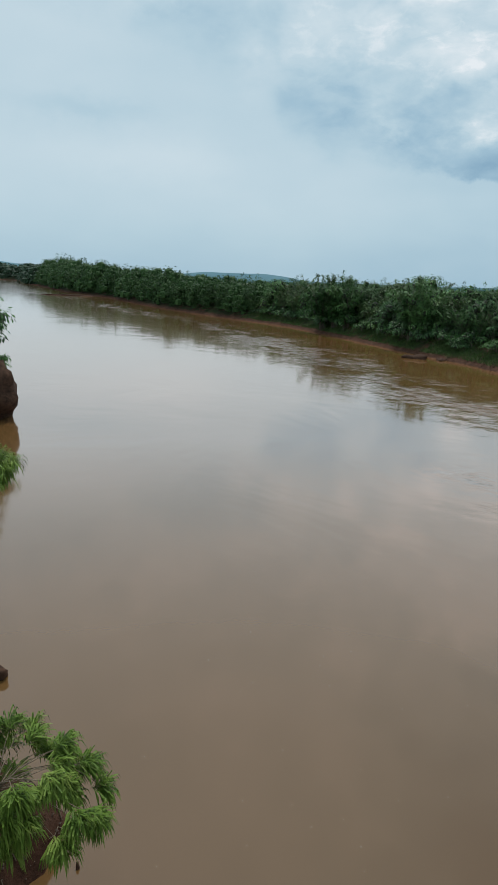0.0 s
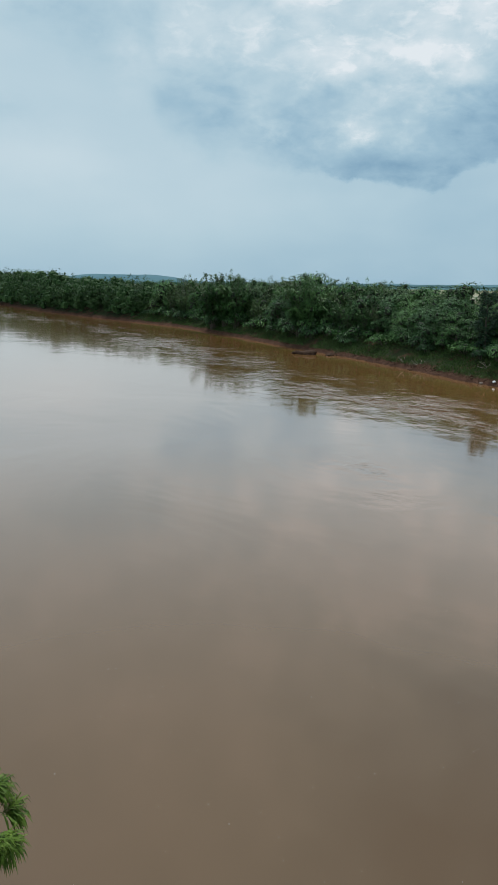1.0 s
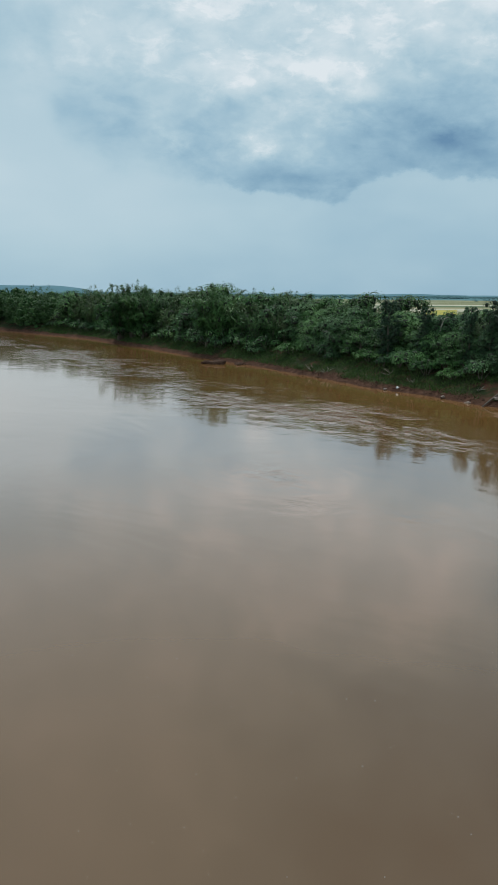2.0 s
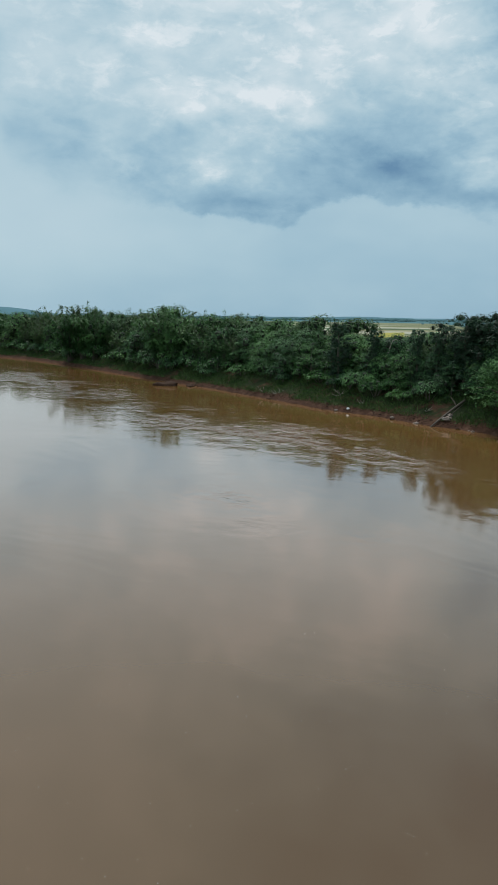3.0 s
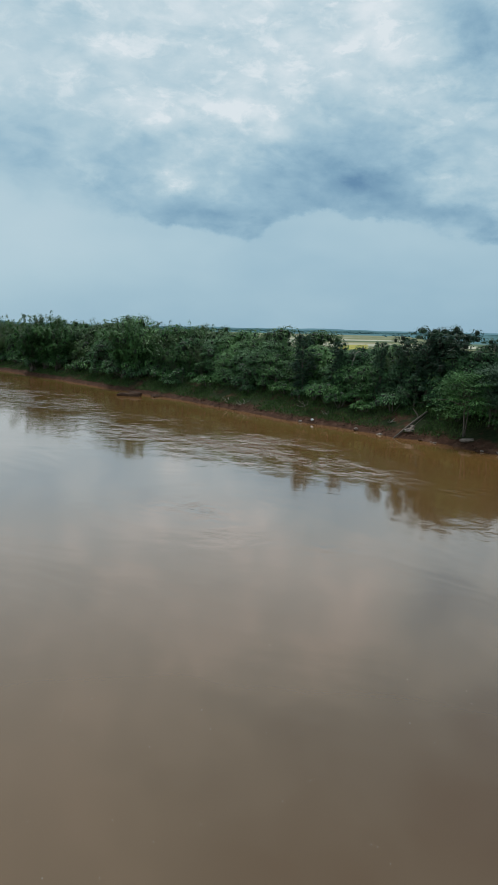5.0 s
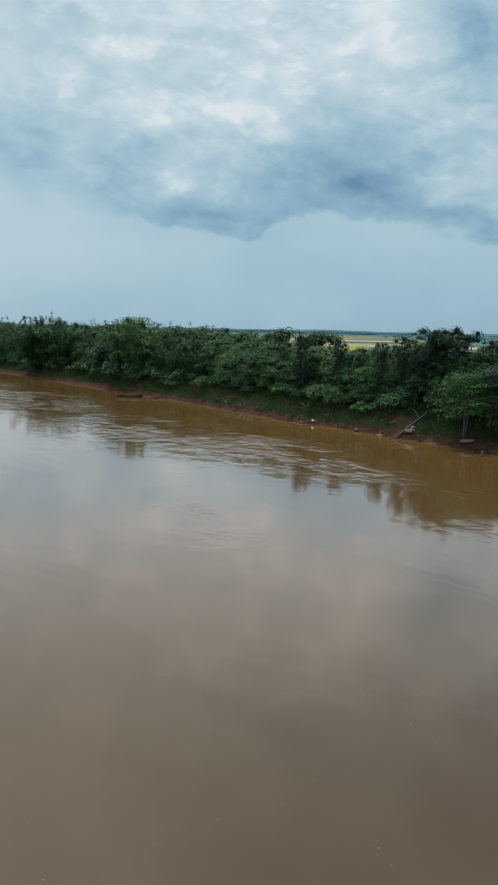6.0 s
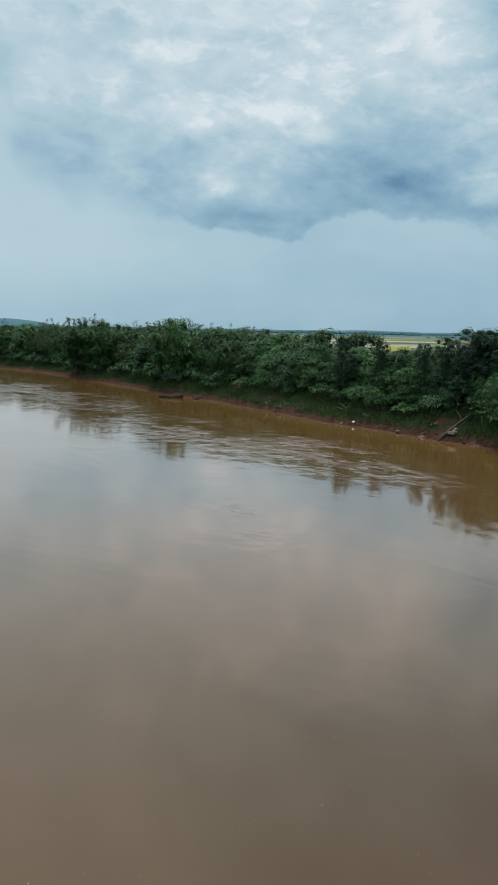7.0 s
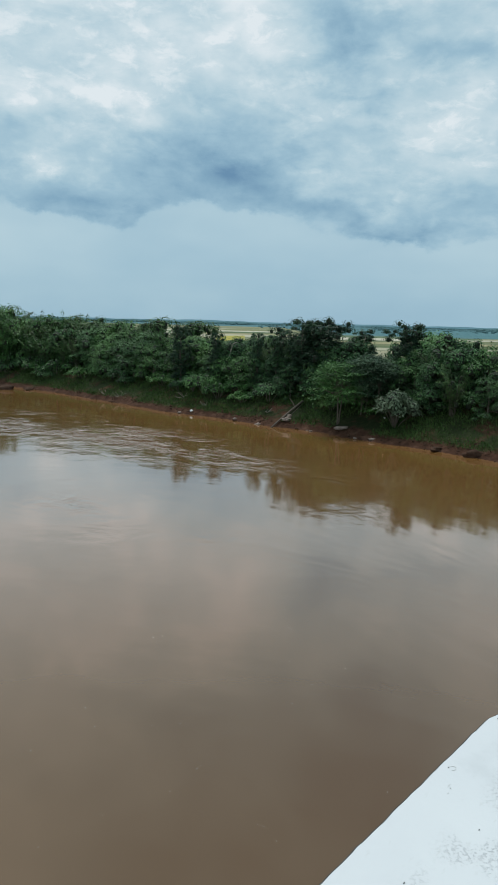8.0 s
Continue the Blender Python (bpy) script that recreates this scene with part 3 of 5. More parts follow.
def tube(path, radii, sides=6):
    path = [Vector(p) for p in path]
    verts, faces = [], []
    for i, p in enumerate(path):
        d = (path[min(i + 1, len(path) - 1)] - path[max(i - 1, 0)]).normalized()
        u = d.orthogonal().normalized()
        v = d.cross(u)
        for j in range(sides):
            a = 2 * math.pi * j / sides
            verts.append(p + (u * math.cos(a) + v * math.sin(a)) * radii[i])
    for i in range(len(path) - 1):
        for j in range(sides):
            a, b = i * sides + j, i * sides + (j + 1) % sides
            faces.append((a, b, b + sides, a + sides))
    last = (len(path) - 1) * sides
    ends = [tuple(range(sides))[::-1], tuple(range(last, last + sides))]
    return [tuple(v) for v in verts], faces + ends


def joined_tubes(tubes):
    verts, faces = [], []
    for v, f in tubes:
        b = len(verts)
        verts += v
        faces += [tuple(i + b for i in q) for q in f]
    return verts, faces


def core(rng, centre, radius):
    """The close-grown inside of a tuft, coloured dark for the shade between leaves."""
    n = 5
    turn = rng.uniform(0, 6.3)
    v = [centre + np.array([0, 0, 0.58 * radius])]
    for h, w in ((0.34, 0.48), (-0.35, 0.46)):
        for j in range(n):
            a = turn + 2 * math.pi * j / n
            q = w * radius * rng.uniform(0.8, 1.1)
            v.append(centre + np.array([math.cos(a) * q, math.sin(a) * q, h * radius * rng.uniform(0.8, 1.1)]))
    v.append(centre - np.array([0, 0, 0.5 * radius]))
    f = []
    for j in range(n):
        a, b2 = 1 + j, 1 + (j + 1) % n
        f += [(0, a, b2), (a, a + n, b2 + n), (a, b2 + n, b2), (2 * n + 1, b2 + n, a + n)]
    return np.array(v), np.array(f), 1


def dome(rng, centre, radius, count, size, ratio=0.3):
    """A rounded hanging tuft: leaves shingled over a dome, tips down and outwards."""
    a = np.arange(count) * 2.4 + rng.uniform(0, 6)
    th = np.radians(100) * np.sqrt((np.arange(count) + 0.5) / count) + rng.normal(scale=0.1, size=count)
    out = np.stack([np.cos(a), np.sin(a), np.zeros(count)], 1)
    up = np.array([0, 0, 1.0])
    normal = out * np.sin(th)[:, None] + up * np.cos(th)[:, None]
    along = out * np.cos(th)[:, None] - up * np.sin(th)[:, None]
    q = radius * rng.uniform(0.72, 1.1, (count, 1)) * (1 + 0.16 * np.sin(3 * a + centre[0] * 5) * np.sin(th))[:, None]
    at = centre + normal * q * np.array([1, 1, 0.8]) - along * size * 0.4
    way = along + normal * rng.uniform(0.05, 0.6, (count, 1)) + rng.normal(scale=0.2, size=(count, 3))
    s = size * rng.uniform(0.7, 1.4, count)
    return leaves(at, way, normal + rng.normal(scale=0.2, size=(count, 3)), s, s * ratio)


def spray(rng, centre, radius, count, size, ratio=0.5):
    """A flat, umbrella-like spray: small leaves on a shallow cap, its rim hanging a little."""
    a, q = rng.uniform(0, 2 * math.pi, count), np.sqrt(rng.uniform(0.0, 1.0, count))
    out = np.stack([np.cos(a), np.sin(a), np.zeros(count)], 1)
    at = centre + out * (q * radius)[:, None] + np.array([0, 0, 1.0]) * (0.34 * radius * (1 - 1.5 * q * q) + rng.normal(scale=0.06 * radius, size=count))[:, None]
    way = out * 0.9 + rng.normal(scale=0.45, size=(count, 3)) * np.array([1, 1, 0.4]) - np.array([0, 0, 0.75]) * q[:, None]
    face = np.array([0, 0, 1.0]) + out * 0.55 * q[:, None] + rng.normal(scale=0.2, size=(count, 3))
    s = size * rng.uniform(0.7, 1.4, count)
    return leaves(at, way, face, s, s * ratio)


def limb(rng, a, b, r, sag=0.12):
    a, b = np.array(a, float), np.array(b, float)
    n = 4
    pts = [a + (b - a) * t + np.array([0, 0, sag * math.sin(math.pi * t)]) * np.linalg.norm(b - a) + (rng.normal(scale=0.05, size=3) if 0 < t < 1 else 0) for t in np.linspace(0, 1, n)]
    return tube(pts, np.linspace(r, r * 0.35, n), 5)


HEIGHT = {}


def plant(name, label, category, group, trunk, crown, leaf, bark=None):
    ob = thing(name, label, category, group)
    HEIGHT[ob.name] = float(np.percentile(crown[0][:, 2], 99.5))
    if trunk:
        mesh_object("trunk", *trunk, bark or BARK, ob)
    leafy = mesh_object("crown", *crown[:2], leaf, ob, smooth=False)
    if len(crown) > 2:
        leafy.data.materials.append(CORE_SHADE)
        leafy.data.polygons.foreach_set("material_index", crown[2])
    return ob


def broad_tree(seed, leaf, label, tall=6.0, wide=5.2, tufts=44, count=92, size=0.195, ratio=0.55, round_=0.55, tuft=0.66):
    """A leafy bank tree: forked trunk and a crown of rounded mounds and flat sprays of small leaves down to the ground."""
    rng = np.random.default_rng(seed)
    tubes = [tube([(0, 0, -0.4), (0.1, 0, tall * 0.18), (0.05, 0.1, tall * 0.38)], [0.15, 0.11, 0.09])]
    pieces = []
    for k in range(tufts):
        # spread evenly over the crown by the golden angle, then jogged
        h = (k + rng.uniform(0.1, 0.9)) / tufts
        a = k * 2.4 + rng.uniform(-0.4, 0.4)
        reach = math.sin(math.pi * (0.34 + 0.56 * h)) * rng.uniform(0.5, 1.12)
        c = np.array([math.cos(a) * reach * wide / 2, math.sin(a) * reach * wide / 2, tall * (0.03 + 0.84 * h) + rng.uniform(-0.35, 0.35)])
        r = tuft * rng.choice([0.6, 1.0, 1.65], p=[0.35, 0.35, 0.3]) * rng.uniform(0.85, 1.15)
        n = int(count * min(2.0, max(0.45, (r / tuft) ** 1.5)))
        if rng.random() < round_:
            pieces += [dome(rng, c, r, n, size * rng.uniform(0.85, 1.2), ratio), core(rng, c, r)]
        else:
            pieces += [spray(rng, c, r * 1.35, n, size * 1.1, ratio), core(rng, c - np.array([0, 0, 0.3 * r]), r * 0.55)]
        if k % 6 == 0:
            tubes.append(limb(rng, (0.05, 0.1, tall * min(0.36, 0.12 + 0.24 * h)), c, 0.05))
    return plant("riverside_tree", label, "tree", "trees along the bank", joined_tubes(tubes), merged_tris(pieces), leaf)


def tall_tree(seed, leaf, label, tall=8.0, wide=3.8, tufts=84, count=58, size=0.20, head=0.0):
    """A slim vine-hung tree with a ragged, lopsided head; head widens the top."""
    rng = np.random.default_rng(seed)
    tubes = [tube([(0, 0, -0.4), (0.15, 0.05, tall * 0.35), (-0.1, 0.1, tall * 0.65), (0.05, 0, tall * 0.9)], [0.18, 0.14, 0.09, 0.04])]
    pieces = []
    lean = rng.uniform(0, 2 * math.pi)
    for k in range(tufts):
        a, h = k * 2.4 + rng.uniform(-0.5, 0.5), (k + rng.uniform(0, 1)) / tufts
        width = 0.8 + 0.3 * math.sin(h * 9 + seed) + head * math.exp(-((h - 0.86) / 0.12) ** 2)
        reach = math.sqrt(rng.uniform(0.05, 1.0)) * width * (1.0 + 0.35 * math.cos(a - lean) * h)
        c = np.array([math.cos(a) * reach * wide / 2, math.sin(a) * reach * wide / 2, tall * (0.12 + 0.84 * h) - 0.22 * reach * reach + rng.uniform(-0.25, 0.2)])
        r = rng.choice([0.26, 0.42, 0.66]) * rng.uniform(0.85, 1.15)
        pieces += [dome(rng, c, r, count, size * rng.uniform(0.8, 1.25), 0.62), core(rng, c, r * 0.8)] if rng.random() < 0.8 else [spray(rng, c, r * 1.3, count, size, 0.6)]
        if k % 7 == 0:
            tubes.append(limb(rng, (0, 0, tall * (0.1 + 0.7 * h)), c, 0.025))
    return plant("riverside_tree", label, "tree", "trees along the bank", joined_tubes(tubes), merged_tris(pieces), leaf)


def spreading_tree(seed, leaf, label, tall=5.2, wide=6.8):
    """Bare forked stems under flat, layered sprays of foliage."""
    rng = np.random.default_rng(seed)
    tubes, pieces = [], []
    tubes.append(tube([(0, 0, -0.4), (0.1, 0.1, 1.2), (-0.15, 0, 2.6), (-0.3, 0.1, 3.6)], [0.08, 0.07, 0.055, 0.04]))
    tubes.append(tube([(0.25, 0.1, -0.4), (0.5, 0.1, 1.2), (0.6, 0.0, 2.6), (0.9, 0.1, 3.4)], [0.07, 0.055, 0.045, 0.03]))
    for k in range(60):
        a, h = rng.uniform(0, 2 * math.pi), rng.uniform(0, 1)
        r = (1 - 0.55 * h) * rng.uniform(0.25, 1.0) * wide / 2
        c = np.array([math.cos(a) * r, math.sin(a) * r, tall * (0.5 + 0.5 * h) - 0.12 * r * r])
        n = 120
        d = unit(rng.normal(size=(n, 3)) * np.array([1, 1, 0.22]))
        at = c + d * rng.uniform(0.1, 0.95, (n, 1))
        way = d + rng.normal(scale=0.4, size=(n, 3)) * np.array([1, 1, 0.4]) + np.array([0, 0, -0.25])
        s = 0.19 * rng.uniform(0.7, 1.3, n)
        pieces.append(leaves(at, way, np.tile([0, 0, 1.0], (n, 1)) + rng.normal(scale=0.25, size=(n, 3)), s, s * 0.5))
        if k % 2 == 0:
            tubes.append(limb(rng, (0.1, 0.05, rng.uniform(2.0, 3.4)), c, 0.045))
    return plant("riverside_tree", label, "tree", "trees along the bank", joined_tubes(tubes), merged(pieces), leaf)


def bamboo(seed, leaf, label, tall=7.5, culms=40, count=88, size=0.28, ratio=0.27):
    """A clump of arching canes, each a feather of narrow drooping leaves."""
    rng = np.random.default_rng(seed)
    tubes, pieces = [], []
    for k in range(culms):
        a, lean = rng.uniform(0, 2 * math.pi), rng.uniform(0.2, 1.0)
        h = tall * rng.uniform(0.38, 0.94)
        ts = np.linspace(0, 1, 6)
        out = 0.3 + lean * h * 0.40 * ts ** 2.2
        z = h * (ts - 0.2 * lean * ts ** 4)
        pts = np.stack([np.cos(a) * out, np.sin(a) * out, z - 0.3], 1) + rng.normal(scale=0.05, size=(6, 3))
        tubes.append(tube(pts, np.linspace(0.035, 0.008, 6), 3))
        t = 1 - 0.66 * rng.uniform(0, 1, count) ** 1.7
        at = np.stack([np.interp(t, ts, pts[:, i]) for i in range(3)], 1)
        fwd = np.array([math.cos(a), math.sin(a), 0.25])
        side = np.array([-math.sin(a), math.cos(a), 0])
        d = side * rng.choice([-1.0, 1.0], (count, 1)) * rng.uniform(0.5, 1.1, (count, 1)) + fwd * rng.uniform(0.1, 0.9, (count, 1)) + np.array([0, 0, -0.45]) + rng.normal(scale=0.3, size=(count, 3))
        at = at + unit(d) * rng.uniform(0.0, 0.3, (count, 1)) * (1.15 - 0.6 * t[:, None])
        s = size * rng.uniform(0.7, 1.35, count)
        pieces.append(leaves(at, d, d * 0.2 + np.array([0, 0, 1.0]), s, s * ratio))
    for k in range(9):
        # the close-grown heart of the clump
        a, r = k * 2.4, tall * 0.085 * rng.uniform(0.8, 1.2)
        c = np.array([math.cos(a) * 0.13 * tall, math.sin(a) * 0.13 * tall, tall * (0.06 + 0.065 * k)])
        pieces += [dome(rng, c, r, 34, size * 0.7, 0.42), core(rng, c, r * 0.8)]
    return plant("bamboo_clump", label, "bamboo", "bamboo along the bank", joined_tubes(tubes), merged_tris(pieces), leaf)


def shrub(seed, leaf, label, tall=2.2, wide=2.8, tufts=20, count=48, size=0.18, ratio=0.5):
    """A low bush with several stems."""
    rng = np.random.default_rng(seed)
    tubes, pieces = [], []
    for k in range(tufts):
        a, r = rng.uniform(0, 2 * math.pi), math.sqrt(rng.uniform(0, 1)) * wide / 2
        c = np.array([math.cos(a) * r, math.sin(a) * r, tall * (0.2 + 0.6 * rng.uniform(0.4, 1) * (1 - 0.5 * (2 * r / wide) ** 2))])
        if rng.random() < 0.75:
            q = rng.uniform(0.28, 0.6)
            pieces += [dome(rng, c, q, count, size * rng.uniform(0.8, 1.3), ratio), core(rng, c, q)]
        else:
            pieces.append(spray(rng, c, rng.uniform(0.4, 0.75), count, size, ratio))
        if k % 3 == 0:
            tubes.append(limb(rng, (0, 0, -0.3), c, 0.035))
    return plant("shrub", label, "shrub", "shrubs along the bank", joined_tubes(tubes), merged_tris(pieces), leaf)


BROAD = [
    broad_tree(11, LEAF_DARK, "dense dark green tree on the muddy far bank"),
    broad_tree(12, LEAF_MID, "leafy mid-green tree with tufted drooping crown on the bank", ratio=0.5),
    broad_tree(13, LEAF_MID, "bushy green tree with flat feathery sprays above the river", 5.6, 5.8, round_=0.45, ratio=0.42),
    broad_tree(14, LEAF_LIGHT, "pale green leafy tree among darker bank trees", 5.4, 5.0, round_=0.6, tuft=0.7),
    broad_tree(15, LEAF_DARK, "thick vine-covered dark tree above the riverbank", 6.4, 4.6, size=0.21, ratio=0.65, round_=0.9, tuft=0.72),
]
BAMBOO = [
    bamboo(21, LEAF_BAMBOO, "tall arching bamboo clump with feathery green leaves"),
    bamboo(22, LEAF_MID, "dense green bamboo clump leaning over the bank", 7.0, 42),
    bamboo(23, LEAF_BAMBOO, "yellow-green bamboo with drooping plumes on the bank", 8.0, 38),
]
SHRUB = [
    shrub(31, LEAF_MID, "low green shrub on the grassy bank slope"),
    shrub(32, LEAF_DARK, "dark low bush near the muddy waterline", 1.8, 2.6),
    shrub(33, LEAF_LIGHT, "bright green creeping shrub on the river slope", 1.5, 3.0),
]
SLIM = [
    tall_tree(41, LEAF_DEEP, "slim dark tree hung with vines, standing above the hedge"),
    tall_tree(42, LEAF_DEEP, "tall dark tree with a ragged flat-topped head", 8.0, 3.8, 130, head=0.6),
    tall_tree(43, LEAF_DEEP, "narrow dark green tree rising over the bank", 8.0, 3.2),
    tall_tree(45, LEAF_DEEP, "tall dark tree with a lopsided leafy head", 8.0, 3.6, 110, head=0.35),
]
MID_BROAD = [
    broad_tree(51, LEAF_DARK, "dark green tree in the bank thicket", 6, 5.6, 42, 40, 0.31, 0.55, 0.8, 0.75),
    broad_tree(52, LEAF_MID, "green tree in the bank thicket", 6, 5.6, 42, 40, 0.31, 0.5, 0.7, 0.75),
    broad_tree(54, LEAF_BAMBOO, "yellowish green tree in the bank thicket", 5.6, 5.6, 46, 44, 0.32, 0.42, 0.5, 0.7),
]
MID_BAMBOO = [bamboo(53, LEAF_BAMBOO, "bamboo clump with long arching canes", 7.5, 36, 58, 0.36, 0.3), bamboo(55, LEAF_MID, "dark bamboo clump with arching canes", 7.5, 36, 58, 0.36, 0.3)]
MID_SHRUB = [shrub(56, LEAF_MID, "green shrub at the foot of the thicket", 2.0, 3.2, 18, 26, 0.26), shrub(57, LEAF_DARK, "dark shrub at the foot of the thicket", 1.8, 3.2, 18, 26, 0.26)]


def far_shapes(makers):
    """Crowns alone, coarse, for the joined thicket far upstream."""
    shapes = []
    for ob in makers:
        me = next(k for k in ob.children if k.name.startswith("crown")).data
        v = np.empty(len(me.vertices) * 3)
        me.vertices.foreach_get("co", v)
        f = np.empty(len(me.loops), int)
        me.loops.foreach_get("vertex_index", f)
        shapes.append((v.reshape(-1, 3), f.reshape(-1, len(me.polygons[0].vertices)), HEIGHT[ob.name]))
        for child in list(ob.children):
            bpy.data.objects.remove(child)
        bpy.data.objects.remove(ob)
    return shapes


FAR_SHAPES = far_shapes([broad_tree(71, LEAF_DARK, "", 6, 5.8, 22, 24, 0.38, 0.6, 0.9, 1.0), broad_tree(72, LEAF_DARK, "", 5.5, 6.2, 22, 24, 0.38, 0.55, 0.8, 1.0), bamboo(73, LEAF_BAMBOO, "", 7.5, 24, 28, 0.46, 0.4), bamboo(74, LEAF_BAMBOO, "", 7.0, 24, 28, 0.46, 0.4), broad_tree(75, LEAF_DARK, "", 6, 6.4, 18, 7, 0.9, 0.55, 1.0, 1.25)])
far_plants = []
used = set()
# spots by the fallen trunk, the spreading tree and the grey bush that stay open: x, y, radius, how far inland
OPEN = [(45.2, 42.2, 1.0, 4.0), (41.2, 59.4, 3.0, 6.0), (42.2, 52.4, 2.6, 4.0), (44.6, 47.5, 2.4, 4.0), (44.2, 51.2, 3.0, 7.5)]


def plant_at(kind, x, y, scale, turn, stretch=1.0, lean=0.0):
    z = float(ground_height(np.array([x]), np.array([y]))[0])
    m = pose(x, y, z - 0.05, lean, 0, turn) @ Matrix.Diagonal((scale, scale, scale * stretch, 1))
    if kind.name in used:
        return copy_thing(kind, m @ Matrix.Diagonal((1 / kind.scale[0], 1 / kind.scale[1], 1 / kind.scale[2], 1)))
    used.add(kind.name)
    kind.matrix_basis = m
    return kind


ARC = np.concatenate([[0], np.cumsum(np.hypot(*np.diff(FAR_BANK, axis=0).T))])


def bank_spot(s, offset):
    x, y = np.interp(s, ARC, FAR_BANK[:, 0]), np.interp(s, ARC, FAR_BANK[:, 1])
    x2, y2 = np.interp(s + 2, ARC, FAR_BANK[:, 0]), np.interp(s + 2, ARC, FAR_BANK[:, 1])
    d = math.hypot(x2 - x, y2 - y)
    return x + (y2 - y) / d * offset, y - (x2 - x) / d * offset


# heights of the thicket's top over the bearing from the bridge, in degrees
TOPS = ([-17, -16.3, -14.5, -13.5, -12, -9.7, -6.7, -2.8, 0, 3, 5.3, 6.3, 8.5, 10, 12.2, 14, 17, 21, 25.3, 28.2, 30, 33, 36, 40, 44, 46, 48, 50, 60],
        [0.5, 0.65, 1.2, 1.0, 0.95, 0.78, 0.62, 0.40, 0.33, 0.3, 0.5, 0.6, 0.35, 0.3, 0.6, 0.35, 0.15, 0.05, -0.45, -0.8, -1.1, -1.1, -1.0, -1.1, -1.05, -0.75, -0.5, -0.35, -0.3])


def top_height(x, y):
    d, bearing = math.hypot(x, y), math.degrees(math.atan2(x, y))
    return EYE[2] + d * math.tan(radians(np.interp(bearing, *TOPS)))


rng = np.random.default_rng(77)
START = float(np.interp(26, FAR_BANK[:, 1], ARC))
END = float(np.interp(600, FAR_BANK[:, 1], ARC))
MIDDLE = float(np.interp(98, FAR_BANK[:, 1], ARC))
SLOPE = [float(np.interp(y, FAR_BANK[:, 1], ARC)) for y in (60, 72)]
DISTANT = float(np.interp(185, FAR_BANK[:, 1], ARC))
for offset, gap, low, share in ((2.6, 3.2, 0, 0.0), (4.2, 2.2, 0, 0.0), (6.0, 2.5, 1, 0.62), (8.0, 2.5, 1, 0.84), (10.4, 2.8, 1, 1.0), (13.6, 3.3, 1, 1.0)):
    s = START
    while s < END:
        far, remote = s > MIDDLE, s > DISTANT
        s += gap * rng.uniform(0.75, 1.25) * (1.9 + (s - DISTANT) / 220 if remote else 1.15 if far else 1.0)
        x, y = bank_spot(s, offset + rng.uniform(-1.0, 1.0) + (-3.2 if remote else 0.0 if far else np.interp(s, SLOPE, [0.0, 1.0])))
        z = float(ground_height(np.array([x]), np.array([y]))[0])
        turn, bearing = rng.uniform(0, 360), math.degrees(math.atan2(x, y))
        if not low:
            if not remote and rng.random() < (0.8 if offset > 3 else 0.12) and all(math.hypot(x - ox, y - oy) > r for ox, oy, r, _ in OPEN):
                kind = MID_SHRUB[rng.integers(2)] if far else SHRUB[rng.integers(3)]
                plant_at(kind, x, y, rng.uniform(0.6, 1.15) * (1 + 0.06 * offset), turn)
            continue
        feathery = 0.85 if bearing < 9 else 0.6 if bearing < 19 else 0.08
        want = (top_height(x, y) - z) * share * (rng.uniform(0.78, 1.04) if bearing < 19 else rng.uniform(0.84, 1.06)) * (1.16 if rng.random() < 0.1 else 1.0) * (1 + 0.07 * math.sin(s * 0.31) + 0.05 * math.sin(s * 0.83 + offset))
        if any(math.hypot(x - ox, y - oy) < r and offset < far_in for ox, oy, r, far_in in OPEN):
            continue
        if remote:
            far_plants.append((int(rng.integers(2, 4)) if rng.random() < feathery * 0.7 else int(rng.integers(2)), x, y, z, want, turn))
            continue
        if far or offset > 9:
            kind = MID_BAMBOO[rng.integers(2)] if rng.random() < feathery else MID_BROAD[rng.integers(3)]
        elif rng.random() < feathery:
            kind = BAMBOO[rng.integers(3)]
        else:
            kind = BROAD[rng.choice(5, p=[0.25, 0.27, 0.22, 0.10, 0.16])]
        plant_at(kind, x, y, min(max(want / HEIGHT[kind.name], 0.5), 2.6), turn)
for _ in range(80):
    # the thicket thins out behind
    s, o = rng.uniform(START, END), rng.uniform(17, 30)
    x, y = bank_spot(s, o)
    if math.degrees(math.atan2(x, y)) < 24:
        far_plants.append((int(rng.integers(2)), x, y, 4.3, (top_height(x, y) - 4.3) * rng.uniform(0.7, 0.98), rng.uniform(0, 360)))
pieces = []
for k, x, y, z, want, turn in far_plants:
    v, f, own = FAR_SHAPES[k]
    sc, a = want / own, radians(turn)
    ca, sa = math.cos(a) * sc, math.sin(a) * sc
    pieces.append((np.stack([v[:, 0] * ca - v[:, 1] * sa + x, v[:, 0] * sa + v[:, 1] * ca + y, v[:, 2] * sc + z - 0.1], 1), f))
tagged(mesh_object("far_thicket", *merged(pieces), LEAF_FAR, smooth=False), "dense green thicket of trees and bamboo far upstream", "thicket", kind="stuff")


# low woods on the outer side of the far bend
rng = np.random.default_rng(78)
pieces = []
for _ in range(120):
    u = rng.random()
    y = 600 + 1050 * u ** 1.5
    x = np.interp(y, FAR_BANK[:, 1], FAR_BANK[:, 0])
    y += rng.uniform(3, 45) * (1 + u)
    v, f, own = FAR_SHAPES[4]
    sc, a = rng.uniform(10.0, 15.0) * (1 + 0.8 * u) / own, rng.uniform(0, 6.3)
    ca, sa = math.cos(a) * sc * 1.3, math.sin(a) * sc * 1.3
    pieces.append((np.stack([v[:, 0] * ca - v[:, 1] * sa + x, v[:, 0] * sa + v[:, 1] * ca + y, v[:, 2] * sc + 1.5], 1), f))
